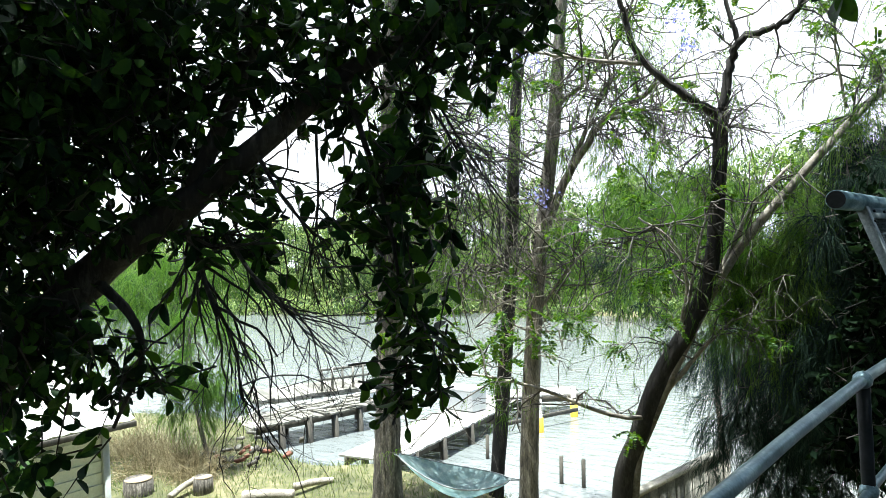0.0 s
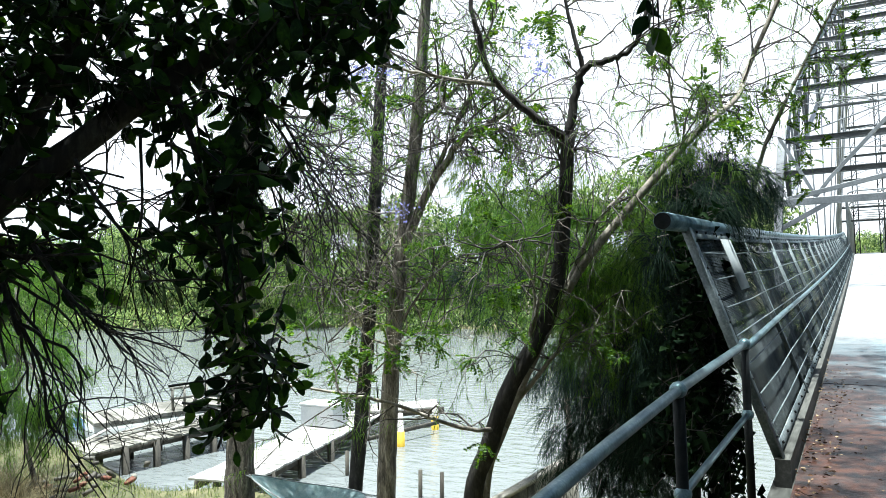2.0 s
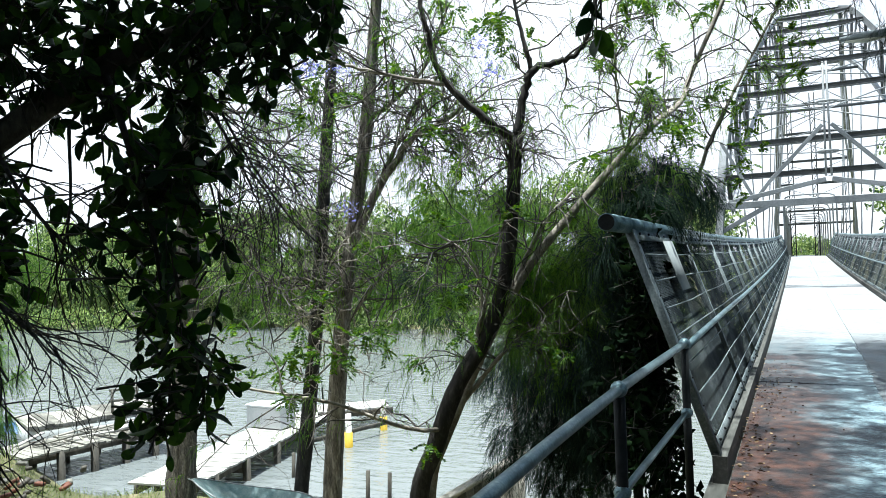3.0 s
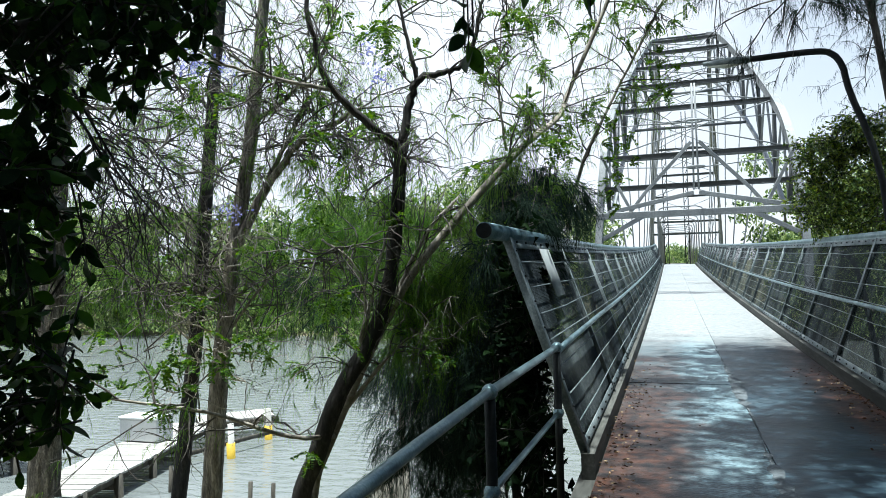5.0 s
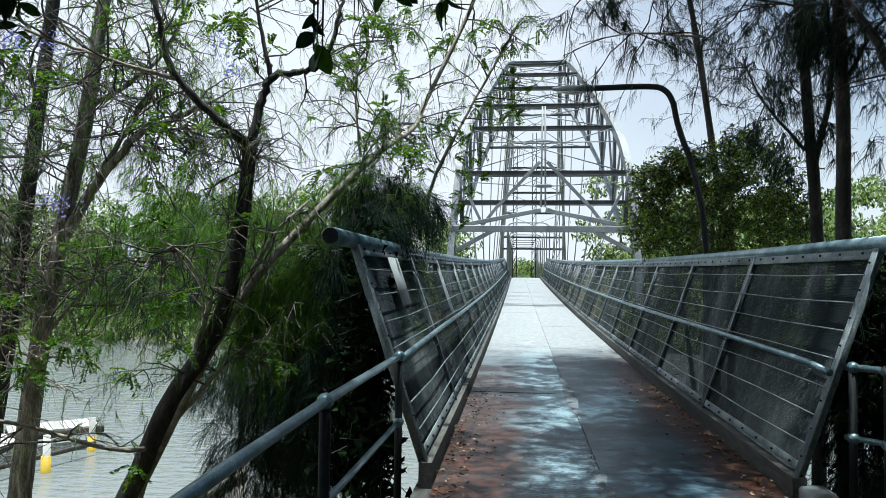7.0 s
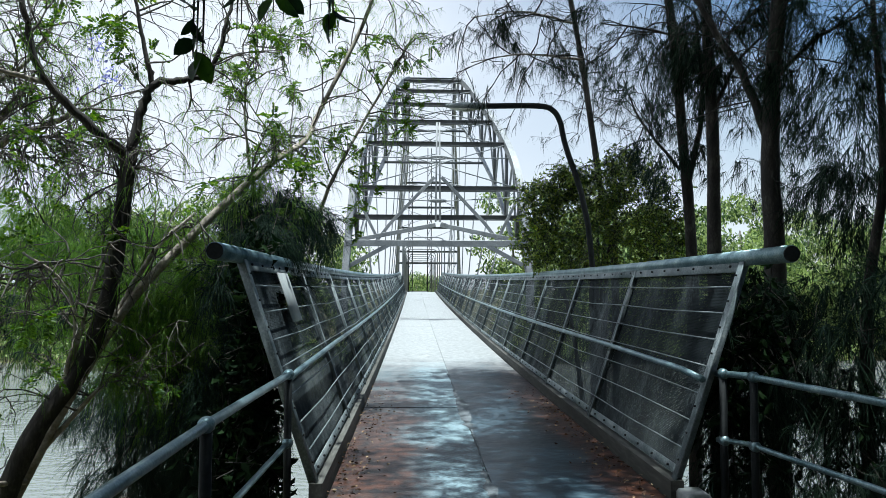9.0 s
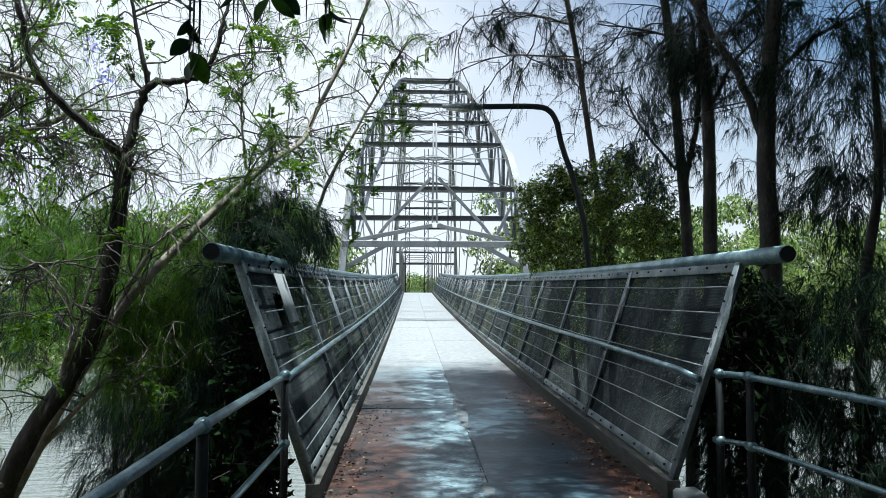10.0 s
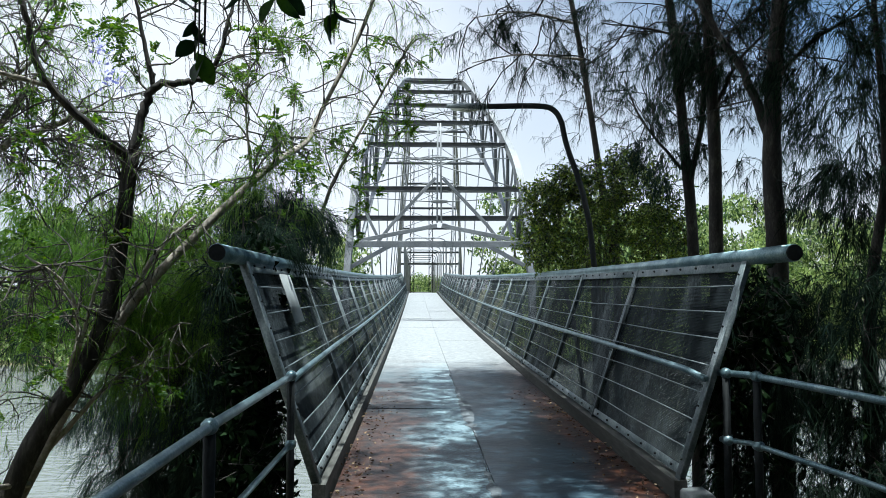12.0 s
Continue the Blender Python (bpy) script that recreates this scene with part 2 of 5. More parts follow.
M = {
    "galv": material("galvanised_pipe", [(0.075, 0.13, 0.15), (0.16, 0.24, 0.27), (0.33, 0.42, 0.45)], 0.38, 0.6, 4, 90, 0.15, 0.002),
    "steel": material("weathered_galvanised_steel", [(0.085, 0.11, 0.12), (0.17, 0.205, 0.22), (0.33, 0.365, 0.375)], 0.6, 0.2, 3, 60, 0.2, 0.002),
    "arch": material("pale_painted_steel", [(0.14, 0.15, 0.16), (0.22, 0.23, 0.24), (0.33, 0.34, 0.35)], 0.55, 0.0, 0.8, 25, 0.15, 0.004),
    # darker than the arch paint; shade on the undersides is put into this grey
    "beam": material("shade_grey_beam", [(0.045, 0.048, 0.052), (0.075, 0.08, 0.085), (0.12, 0.125, 0.13)], 0.6, 0.0, 0.8, 25, 0.15, 0.004),
    "darksteel": material("dark_pole_paint", [(0.01, 0.012, 0.013), (0.025, 0.028, 0.03)], 0.65, 0.0, 4, 50, 0.1, spec=0.15),
    "mesh": mesh_screen_material(),
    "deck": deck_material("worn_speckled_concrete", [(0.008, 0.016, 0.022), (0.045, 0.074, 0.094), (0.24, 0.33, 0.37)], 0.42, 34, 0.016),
    "deck_strip": deck_material("smooth_darker_concrete", [(0.007, 0.014, 0.021), (0.024, 0.042, 0.058), (0.085, 0.13, 0.158)], 0.36, 16, 0.008),
    "kerb": material("kerb_concrete", [(0.025, 0.026, 0.022), (0.06, 0.06, 0.054), (0.13, 0.13, 0.12)], 0.85, 0, 2, 35, 0.4, stretch=(1, 0.15, 1)),
    "mortar": material("pale_mortar", [(0.05, 0.06, 0.068), (0.13, 0.15, 0.165), (0.3, 0.33, 0.35)], 0.7, 0, 3, 40, 0.8, 0.01),
    "plate": material("plain_notice_plate", [(0.22, 0.24, 0.25), (0.36, 0.38, 0.38)], 0.5, 0.1, 6, 60, 0.1),
    "bark_grey": material("grey_flaky_bark", [(0.02, 0.017, 0.014), (0.1, 0.088, 0.075), (0.36, 0.32, 0.275)], 0.9, 0, 9, 60, 1.0, 0.05, stretch=(2.0, 2.0, 0.35)),
    "bark_flaky": material("pale_flaking_bark", [(0.03, 0.025, 0.02), (0.19, 0.165, 0.135), (0.5, 0.45, 0.38)], 0.9, 0, 7, 50, 1.0, 0.05, stretch=(2.0, 2.0, 0.3)),
    "bark_dark": material("dark_bark", [(0.01, 0.009, 0.008), (0.026, 0.023, 0.02), (0.075, 0.068, 0.058)], 0.9, 0, 6, 40, 0.8, 0.02, stretch=(1.5, 1.5, 0.5)),
    "bark_pale": material("pale_bark", [(0.15, 0.13, 0.1), (0.32, 0.285, 0.235), (0.5, 0.46, 0.39)], 0.85, 0, 6, 40, 0.7, 0.015),
    "twig": material("thin_twig_bark", [(0.025, 0.022, 0.018), (0.065, 0.057, 0.048), (0.18, 0.162, 0.138)], 0.9, 0, 8, 60, 0.0),
    "fig_leaf": material("dark_glossy_leaf", [(0.008, 0.021, 0.008), (0.016, 0.04, 0.011), (0.045, 0.1, 0.02)], 0.5, 0, 9, 60, 0.1, 0.002, through_light=0.2, island=0.5, spec=0.12),
    # shade among the foliage is put into this near-black leaf colour
    "shade_leaf": material("shade_dark_leaf", [(0.004, 0.009, 0.005), (0.008, 0.018, 0.008), (0.016, 0.032, 0.012)], 0.65, 0, 9, 60, 0.1, 0.002, through_light=0.15, island=0.5, spec=0.03),
    "needle": material("casuarina_needle", [(0.07, 0.14, 0.03), (0.14, 0.25, 0.055), (0.24, 0.37, 0.095)], 0.6, 0, 1.5, 12, 0, through_light=0.7, island=0.4),
    # same needles as above, with the shade under the trees put into the colour
    "needle_shaded": material("shaded_needle", [(0.008, 0.018, 0.014), (0.016, 0.032, 0.022), (0.032, 0.055, 0.034)], 0.75, 0, 1.5, 12, 0, through_light=0.22, island=0.4, spec=0.08),
    "spring_leaf": material("fresh_green_leaflet", [(0.028, 0.07, 0.014), (0.06, 0.13, 0.02), (0.13, 0.235, 0.034)], 0.5, 0, 2, 20, 0, through_light=0.5, island=0.4),
    "bush_leaf": material("small_bright_leaf", [(0.03, 0.06, 0.013), (0.075, 0.13, 0.024), (0.18, 0.24, 0.045)], 0.45, 0, 2, 20, 0, through_light=0.3, island=0.5),
    "bloom": material("lilac_blossom", [(0.2, 0.2, 0.45), (0.35, 0.33, 0.6)], 0.6, 0, 3, 20, 0, through_light=0.4, island=0.4),
    "far_leaf": material("distant_foliage", [(0.045, 0.085, 0.03), (0.14, 0.21, 0.065), (0.32, 0.4, 0.16)], 0.7, 0, 0.3, 1.2, 0, through_light=0.35, island=0.5),
    "grass": material("bank_grass", [(0.06, 0.11, 0.02), (0.13, 0.2, 0.04), (0.25, 0.29, 0.09)], 0.8, 0, 0.8, 10, 0, through_light=0.3, island=0.5),
    "drygrass": material("dry_straw", [(0.2, 0.17, 0.09), (0.34, 0.29, 0.17), (0.5, 0.44, 0.28)], 0.8, 0, 1, 10, 0, through_light=0.25, island=0.5),
    "ground": material("bank_soil_and_turf", [(0.05, 0.055, 0.022), (0.11, 0.11, 0.045), (0.24, 0.2, 0.115)], 0.95, 0, 0.5, 7, 0.6, 0.05),
    "water": water_material(),
    "jetty": material("sun_bleached_planks", [(0.28, 0.265, 0.24), (0.4, 0.385, 0.36), (0.5, 0.485, 0.46)], 0.85, 0, 2, 25, 0.4, 0.01, stretch=(1, 1, 1), piece=0.25),
    "pile": material("wet_timber_pile", [(0.03, 0.028, 0.024), (0.07, 0.062, 0.05), (0.12, 0.11, 0.09)], 0.8, 0, 3, 30, 0.6, 0.01, stretch=(2, 2, 0.5)),
    "yellow": material("yellow_pile_sleeve", [(0.5, 0.33, 0.03), (0.66, 0.46, 0.05)], 0.6, 0, 3, 25, 0.2),
    "board": material("white_weatherboard", [(0.55, 0.58, 0.5), (0.66, 0.69, 0.62), (0.74, 0.76, 0.7)], 0.6, 0, 2, 30, 0.2, piece=0.15),
    "roof": material("pale_roof_sheet", [(0.58, 0.56, 0.52), (0.68, 0.66, 0.62), (0.76, 0.74, 0.7)], 0.6, 0, 0.8, 20, 0.2),
    "timber": material("grey_weathered_timber", [(0.1, 0.095, 0.08), (0.2, 0.19, 0.16), (0.32, 0.3, 0.26)], 0.9, 0, 3, 30, 0.6, 0.01, piece=0.3),
    "cutwood": material("sawn_end_grain", [(0.3, 0.23, 0.15), (0.42, 0.33, 0.22)], 0.8, 0, 6, 40, 0.3),
    "net": material("blue_grey_net_cloth", [(0.16, 0.24, 0.26), (0.26, 0.35, 0.37), (0.42, 0.5, 0.5)], 0.8, 0, 5, 60, 0.3, through_light=0.35),
    "hull": material("white_boat_paint", [(0.55, 0.57, 0.58), (0.7, 0.71, 0.71)], 0.4, 0, 2, 20, 0.1),
    "tarp": material("blue_tarpaulin", [(0.02, 0.06, 0.14), (0.05, 0.12, 0.24)], 0.5, 0, 3, 20, 0.3),
    "brick": material("rusty_brown_clutter", [(0.1, 0.035, 0.02), (0.2, 0.08, 0.05)], 0.85, 0, 4, 30, 0.4),
    "litter": material("dry_fallen_leaf", [(0.05, 0.024, 0.012), (0.13, 0.065, 0.032), (0.34, 0.25, 0.15)], 0.8, 0, 20, 60, 0, island=0.7),
    "lens": material("frosted_lamp_cover", [(0.55, 0.57, 0.5), (0.62, 0.64, 0.56)], 0.3, 0, 5, 40, 0.05),
}


# ---- mesh helpers ----
class Geo:
    """Collects vertices and faces for one mesh."""

    def __init__(self):
        self.v, self.f, self.n = [], [], 0

    def add(self, verts, faces):
        verts = np.asarray(verts, float).reshape(-1, 3)
        faces = np.asarray(faces, int)
        self.v.append(verts)
        self.f.append(faces + self.n)
        self.n += len(verts)

    def tube(self, pts, radii, sides=8, caps=True):
        """A round tube along pts, with a radius at each point."""
        pts = np.asarray(pts, float)
        radii = np.broadcast_to(np.asarray(radii, float), (len(pts),))
        d = np.gradient(pts, axis=0)
        d /= np.linalg.norm(d, axis=1)[:, None] + 1e-9
        side = np.cross(d[0], (0, 0, 1) if abs(d[0][2]) < 0.9 else (1, 0, 0))
        ring = np.arange(sides) * 2 * np.pi / sides
        rows = []
        for p, w, r in zip(pts, d, radii):
            side = side - w * side.dot(w)
            side /= np.linalg.norm(side) + 1e-9
            up = np.cross(w, side)
            rows.append(p + r * (np.cos(ring)[:, None] * side + np.sin(ring)[:, None] * up))
        n = len(pts)
        i = np.arange(n - 1)[:, None] * sides
        j = np.arange(sides)[None]
        k = (j + 1) % sides
        self.add(np.concatenate(rows), np.stack([i + j, i + k, i + sides + k, i + sides + j], -1).reshape(-1, 4))
        if caps:
            base = self.n - n * sides
            self.v.append(np.array([pts[0], pts[-1]]))
            a, b = self.n, self.n + 1
            self.n += 2
            j, k = j[0], k[0]
            end = base + (n - 1) * sides
            self.f.append(np.stack([base + k, base + j, np.full(sides, a)], -1))
            self.f.append(np.stack([end + j, end + k, np.full(sides, b)], -1))

    def beam(self, a, b, w, h, up=(0, 0, 1), bevel=0.0):
        """A bar of section w x h from a to b; h lies along up as far as it can."""
        a, b, up = (np.asarray(q, float) for q in (a, b, up))
        d = (b - a) / np.linalg.norm(b - a)
        if abs(d.dot(up / np.linalg.norm(up))) > 0.98:
            up = np.array((0, 1.0, 0)) if abs(d[1]) < 0.9 else np.array((1.0, 0, 0))
        s = np.cross(d, up)
        s /= np.linalg.norm(s)
        u = np.cross(s, d)
        c = bevel or min(w, h) * 0.08
        prof = [(w / 2 - c, -h / 2), (w / 2, -h / 2 + c), (w / 2, h / 2 - c), (w / 2 - c, h / 2), (-w / 2 + c, h / 2), (-w / 2, h / 2 - c), (-w / 2, -h / 2 + c), (-w / 2 + c, -h / 2)]
        v = [e + s * x + u * z for e in (a, b) for x, z in prof]
        q = [(i, (i + 1) % 8, 8 + (i + 1) % 8, 8 + i) for i in range(8)]
        n0 = self.n
        self.add(v, q)
        self.f.append(np.array([[n0 + i for i in range(7, -1, -1)], [n0 + 8 + i for i in range(8)]]))

    def sweep(self, pts, w, h):
        """One continuous bar of section w x h along pts, which run mostly along y or z."""
        pts = np.asarray(pts, float)
        d = unit(np.gradient(pts, axis=0))
        side = unit(np.array((1.0, 0, 0)) - d * d[:, :1])
        up = np.cross(side, d)
        rows = np.stack([pts + side * w / 2 * a + up * h / 2 * c for a, c in ((1, -1), (1, 1), (-1, 1), (-1, -1))], 1)
        n = len(pts)
        i = np.arange(n - 1)[:, None] * 4
        j = np.arange(4)[None]
        k = (j + 1) % 4
        n0 = self.n
        self.add(rows.reshape(-1, 3), np.stack([i + j, i + k, i + 4 + k, i + 4 + j], -1).reshape(-1, 4))
        e = n0 + (n - 1) * 4
        self.f.append(np.array([[n0 + 3, n0 + 2, n0 + 1, n0], [e, e + 1, e + 2, e + 3]]))

    def sheet(self, corners, thick, normal):
        """A flat slab on four corners."""
        c = np.asarray(corners, float)
        nrm = np.asarray(normal, float) * thick
        v = np.concatenate([c, c + nrm])
        self.add(v, [(3, 2, 1, 0), (4, 5, 6, 7), (0, 1, 5, 4), (1, 2, 6, 5), (2, 3, 7, 6), (3, 0, 4, 7)])

    def mesh(self, name, smooth=True):
        me = bpy.data.meshes.new(name)
        co = np.concatenate(self.v) if self.v else np.zeros((0, 3))
        me.vertices.add(len(co))
        me.vertices.foreach_set("co", co.ravel())
        idx = np.concatenate([f.ravel() for f in self.f])
        tot = np.concatenate([np.full(len(f), f.shape[1]) for f in self.f])
        me.loops.add(len(idx))
        me.loops.foreach_set("vertex_index", idx.astype(np.int32))
        me.polygons.add(len(tot))
        me.polygons.foreach_set("loop_start", np.concatenate([[0], np.cumsum(tot)[:-1]]).astype(np.int32))
        me.polygons.foreach_set("use_smooth", np.full(len(tot), smooth))
        me.update(calc_edges=True)
        return me


def part(name, geo, mat, parent=None, label="", smooth=True):
    """One mesh object from a Geo, under a thing or a part."""
    ob = new(name, geo.mesh(name, smooth))
    ob.data.materials.append(M[mat])
    if parent is not None:
        ob.parent = parent
    if label:
        ob["label"] = label
    return ob


def thing(name, label, category, group="", kind=""):
    return tagged(new(name), label, category, group, kind)


def curve(pts, n=6, wobble=0.0):
    """A smooth line through pts, n steps between each two."""
    p = np.asarray(pts, float)
    p = np.vstack([2 * p[0] - p[1], p, 2 * p[-1] - p[-2]])
    out = []
    for i in range(1, len(p) - 2):
        for t in np.arange(n) / n:
            a, b, c, d = p[i - 1], p[i], p[i + 1], p[i + 2]
            out.append(0.5 * (2 * b + (c - a) * t + (2 * a - 5 * b + 4 * c - d) * t * t + (3 * b - a - 3 * c + d) * t ** 3))
    out.append(p[-2])
    out = np.array(out)
    if wobble:
        out[1:-1] += rng.normal(0, wobble, out[1:-1].shape)
    return out


def unit(v):
    v = np.asarray(v, float)
    return v / (np.linalg.norm(v, axis=-1, keepdims=True) + 1e-9)


def limb(geo, pts, r0, r1, sides=9, wobble=0.0, n=6):
    line = curve(pts, n, wobble)
    k = np.linspace(0, 1, len(line))
    r = r0 + (r1 - r0) * k ** 0.8
    r *= 1 + 0.03 * rng.normal(size=len(r)) * (r0 > 0.02)
    geo.tube(line, r, sides)
    return line


def twig(geo, start, way, length, r, depth, tips, droop=0.1, spread=0.7, kids=3, bend=0.22):
    """A crooked twig that branches; collects the ends."""
    steps = 5
    p, d = np.array(start, float), unit(way)
    line = [p]
    for i in range(steps):
        d = unit(d + rng.normal(0, bend, 3) + np.array((0, 0, -droop)))
        p = p + d * length / steps
        line.append(p)
    geo.tube(line, np.linspace(r, r * 0.45, steps + 1), 5 if r > 0.006 else 3, caps=False)
    tips.append((line[-1], d))
    if depth > 0:
        for k in range(kids):
            i = rng.integers(1, steps + 1)
            twig(geo, line[i], unit(d + rng.normal(0, spread, 3)), length * rng.uniform(0.45, 0.75), r * 0.55, depth - 1, tips, droop, spread, kids, bend)
    elif length > 0.1:
        tips.append((line[3], d))


def leaves(geo, at, way, size, wide=0.45, fold=0.25):
    """Pointed, folded leaves: at, way (n x 3), size (n)."""
    n = len(at)
    if n == 0:
        return
    way = unit(way)
    side = unit(np.cross(way, rng.normal(size=(n, 3))))
    up = np.cross(side, way)
    s = np.asarray(size)[:, None]
    pts = [at]
    for along, across, lift in ((0.3, 0.8, 0.6), (0.65, 1.0, 0.8)):
        for sg in (-1, 1):
            pts.append(at + way * s * along + side * s * wide * 0.5 * across * sg + up * s * fold * lift * 0.5)
    pts.append(at + way * s * 0.5 - up * s * 0.02)
    pts.append(at + way * s - up * s * 0.12)
    v = np.stack(pts, 1)                                   # base, l1, r1, l2, r2, mid, tip
    f = np.array([(0, 5, 1), (0, 2, 5), (1, 5, 3), (2, 4, 5), (3, 5, 6), (4, 6, 5)])
    geo.add(v.reshape(-1, 3), (np.arange(n)[:, None, None] * 7 + f).reshape(-1, 3))


def fine_leaves(geo, at, way, size, wide=0.5):
    """Broad leaves with a rounded outline, a fold along the midrib and a drooping tip."""
    n = len(at)
    way = unit(way)
    side = unit(np.cross(way, rng.normal(size=(n, 3))))
    up = np.cross(side, way)
    s = np.asarray(size)[:, None]
    curl = rng.uniform(0.05, 0.3, (n, 1))
    pts = [at]
    for k, w in ((0.12, 0.42), (0.3, 0.82), (0.52, 1.0), (0.74, 0.8), (0.9, 0.42)):
        mid = at + way * s * k - up * s * curl * k * k
        for sg in (-1, 0, 1):
            pts.append(mid + side * s * wide * 0.5 * w * sg + up * s * 0.09 * w * abs(sg))
    pts.append(at + way * s - up * s * curl)
    f = [(0, 2, 1), (0, 3, 2)]
    for k in range(4):
        a = 1 + 3 * k
        f += [(a, a + 1, a + 4), (a, a + 4, a + 3), (a + 1, a + 2, a + 5), (a + 1, a + 5, a + 4)]
    f += [(13, 14, 16), (14, 15, 16)]
    geo.add(np.stack(pts, 1).reshape(-1, 3), (np.arange(n)[:, None, None] * 17 + np.array(f)).reshape(-1, 3))


def strands(geo, at, way, length, width, droop=0.5, segs=3):
    """Thin hanging needles, three-sided and tapering."""
    n = len(at)
    if n == 0:
        return
    d = unit(way)
    side = unit(np.cross(d, rng.normal(size=(n, 3))))
    length, width = (np.broadcast_to(np.asarray(x, float), (n,))[:, None] for x in (length, width))
    rows, p = [], np.array(at, float)
    for k in range(segs + 1):
        w = width * (1 - 0.8 * k / segs) * 0.5
        up = np.cross(side, d)
        rows += [p + side * w, p - side * w * 0.5 + up * w * 0.87, p - side * w * 0.5 - up * w * 0.87]
        d = unit(d + np.array((0, 0, -droop)) + rng.normal(0, 0.08, (n, 3)))
        p = p + d * length / segs
    v = np.stack(rows, 1)
    f = []
    for k in range(segs):
        for j in range(3):
            f.append((3 * k + j, 3 * k + (j + 1) % 3, 3 * k + 3 + (j + 1) % 3, 3 * k + 3 + j))
    m = 3 * (segs + 1)
    geo.add(v.reshape(-1, 3), (np.arange(n)[:, None, None] * m + np.array(f)).reshape(-1, 4))


def in_blob(centre, radius, n, shell=0.45):
    """n points in an ellipsoid, thicker towards its skin."""
    u = unit(rng.normal(size=(n, 3)))
    k = rng.uniform(shell, 1.0, (n, 1)) ** 0.6
    lump = 1 + 0.18 * np.sin(u[:, :1] * 5 + u[:, 1:2] * 4) + 0.1 * rng.normal(size=(n, 1))
    return np.asarray(centre, float) + u * k * lump * np.broadcast_to(radius, (3,))


def casuarina_tufts(twigs_geo, needle_geo, blobs, length=0.32, width=0.009, per=13, droop=0.4):
    """Drooping tufts of needles on short twigs, filling blobs of (centre, radius, number)."""
    for centre, radius, number in blobs:
        clumps = in_blob(centre, radius, max(3, number // 9))
        number = len(clumps) * 9
        c = np.repeat(clumps, 9, 0) + rng.normal(0, 0.13, (number, 3)) * np.broadcast_to(radius, (3,))
        out = unit((c - np.asarray(centre)) * (1, 1, 0.4) + rng.normal(0, 0.35, c.shape))
        ends = c + out * 0.16 + (0, 0, -0.06)
        for a, b in zip(c[::5], ends[::5]):
            twigs_geo.tube([a - (b - a) * 1.3 + (0, 0, 0.08), a, b], (0.005, 0.003, 0.002), 3, caps=False)
        at = np.repeat(c, per, 0) + np.repeat(ends - c, per, 0) * rng.uniform(0, 1, (number * per, 1))
        way = np.repeat(out, per, 0) * 0.45 + rng.normal(0, 0.32, (number * per, 3)) + (0, 0, -0.45)
        strands(needle_geo, at, way, length * rng.uniform(0.5, 1.3, number * per), width * rng.uniform(0.4, 0.75, number * per), droop)


def sprigs(twigs_geo, leaf_geo, c, out, count, size, wide=0.42, fine=False):
    """Short twigs with leaves set round them."""
    for a, d in zip(c, out):
        twigs_geo.tube([a - d * 0.22, a, a + d * 0.1 + (0, 0, -0.02)], (0.006, 0.004, 0.002), 3, caps=False)
    n = len(c)
    at = np.repeat(c, count, 0) + np.repeat(out, count, 0) * rng.uniform(-0.2, 0.12, (n * count, 1))
    way = np.repeat(out, count, 0) * 0.5 + rng.normal(0, 0.7, (n * count, 3)) + (0, 0, -0.35)
    (fine_leaves if fine else leaves)(leaf_geo, at, way, size * rng.uniform(0.6, 1.2, n * count), wide)


def along(line, n, lo=0.0, hi=1.0):
    """n random places on a line and its way there."""
    k = rng.uniform(lo, hi, n) * (len(line) - 1.001)
    i = k.astype(int)
    f = (k - i)[:, None]
    return line[i] * (1 - f) + line[i + 1] * f, unit(line[i + 1] - line[i])


# ---- ground and river ----
def bank_height(x, y):
    """The near bank falls to the river; the far bank rises again."""
    shore = 13.0 + 1.2 * np.sin(x * 0.17) + 0.5 * np.sin(x * 0.6 + 1) + np.where(x > 3, (x - 3) * 0.25, 0) - np.where(x < -12, (-x - 12) * 0.12, 0)
    near = -3.05 + 0.12 * np.sin(x * 0.7) * np.cos(y * 0.9) + 0.06 * np.sin(x * 2.3 + y * 1.7)
    mound = np.exp(-((x - AXIS) / 4.2) ** 4) * np.clip((6.0 - y) / 4.0, 0, 1)
    h = near + (-0.35 - near) * mound
    drop = np.clip((y - shore + 1.5) / 3.0, 0, 1)
    h = h * (1 - drop) + (-5.2) * drop
    far = np.clip((y - (51 + 0.04 * x + 1.5 * np.sin(x * 0.11))) / 5.0, 0, 1)
    return h + far * (2.6 + 0.3 * np.sin(x * 0.3))


def build_ground():
    gx = np.concatenate([-np.geomspace(1500, 42, 14), np.arange(-40, 26, 0.5), np.geomspace(28, 1500, 14)])
    gy = np.concatenate([-np.geomspace(1500, 13, 14), np.arange(-12, 24, 0.5), np.arange(26, 72, 2.0), np.geomspace(74, 2500, 14)])
    X, Y = np.meshgrid(gx, gy)
    V = np.stack([X, Y, bank_height(X, Y)], -1).reshape(-1, 3)
    w, h = len(gx), len(gy)
    i = (np.arange(h - 1)[:, None] * w + np.arange(w - 1)[None]).ravel()
    g = Geo()
    g.add(V, np.stack([i, i + 1, i + 1 + w, i + w], -1))
    tagged(part("ground", g, "ground"), "grassy earth river bank falling to the water", "ground", kind="structure")
    g = Geo()
    g.add([(-600, 8, WATER), (600, 8, WATER), (600, 62, WATER), (-600, 62, WATER)], [(0, 1, 2, 3)])
    tagged(part("water", g, "water"), "pale rippled river water reflecting the sky", "water", kind="structure")


build_ground()


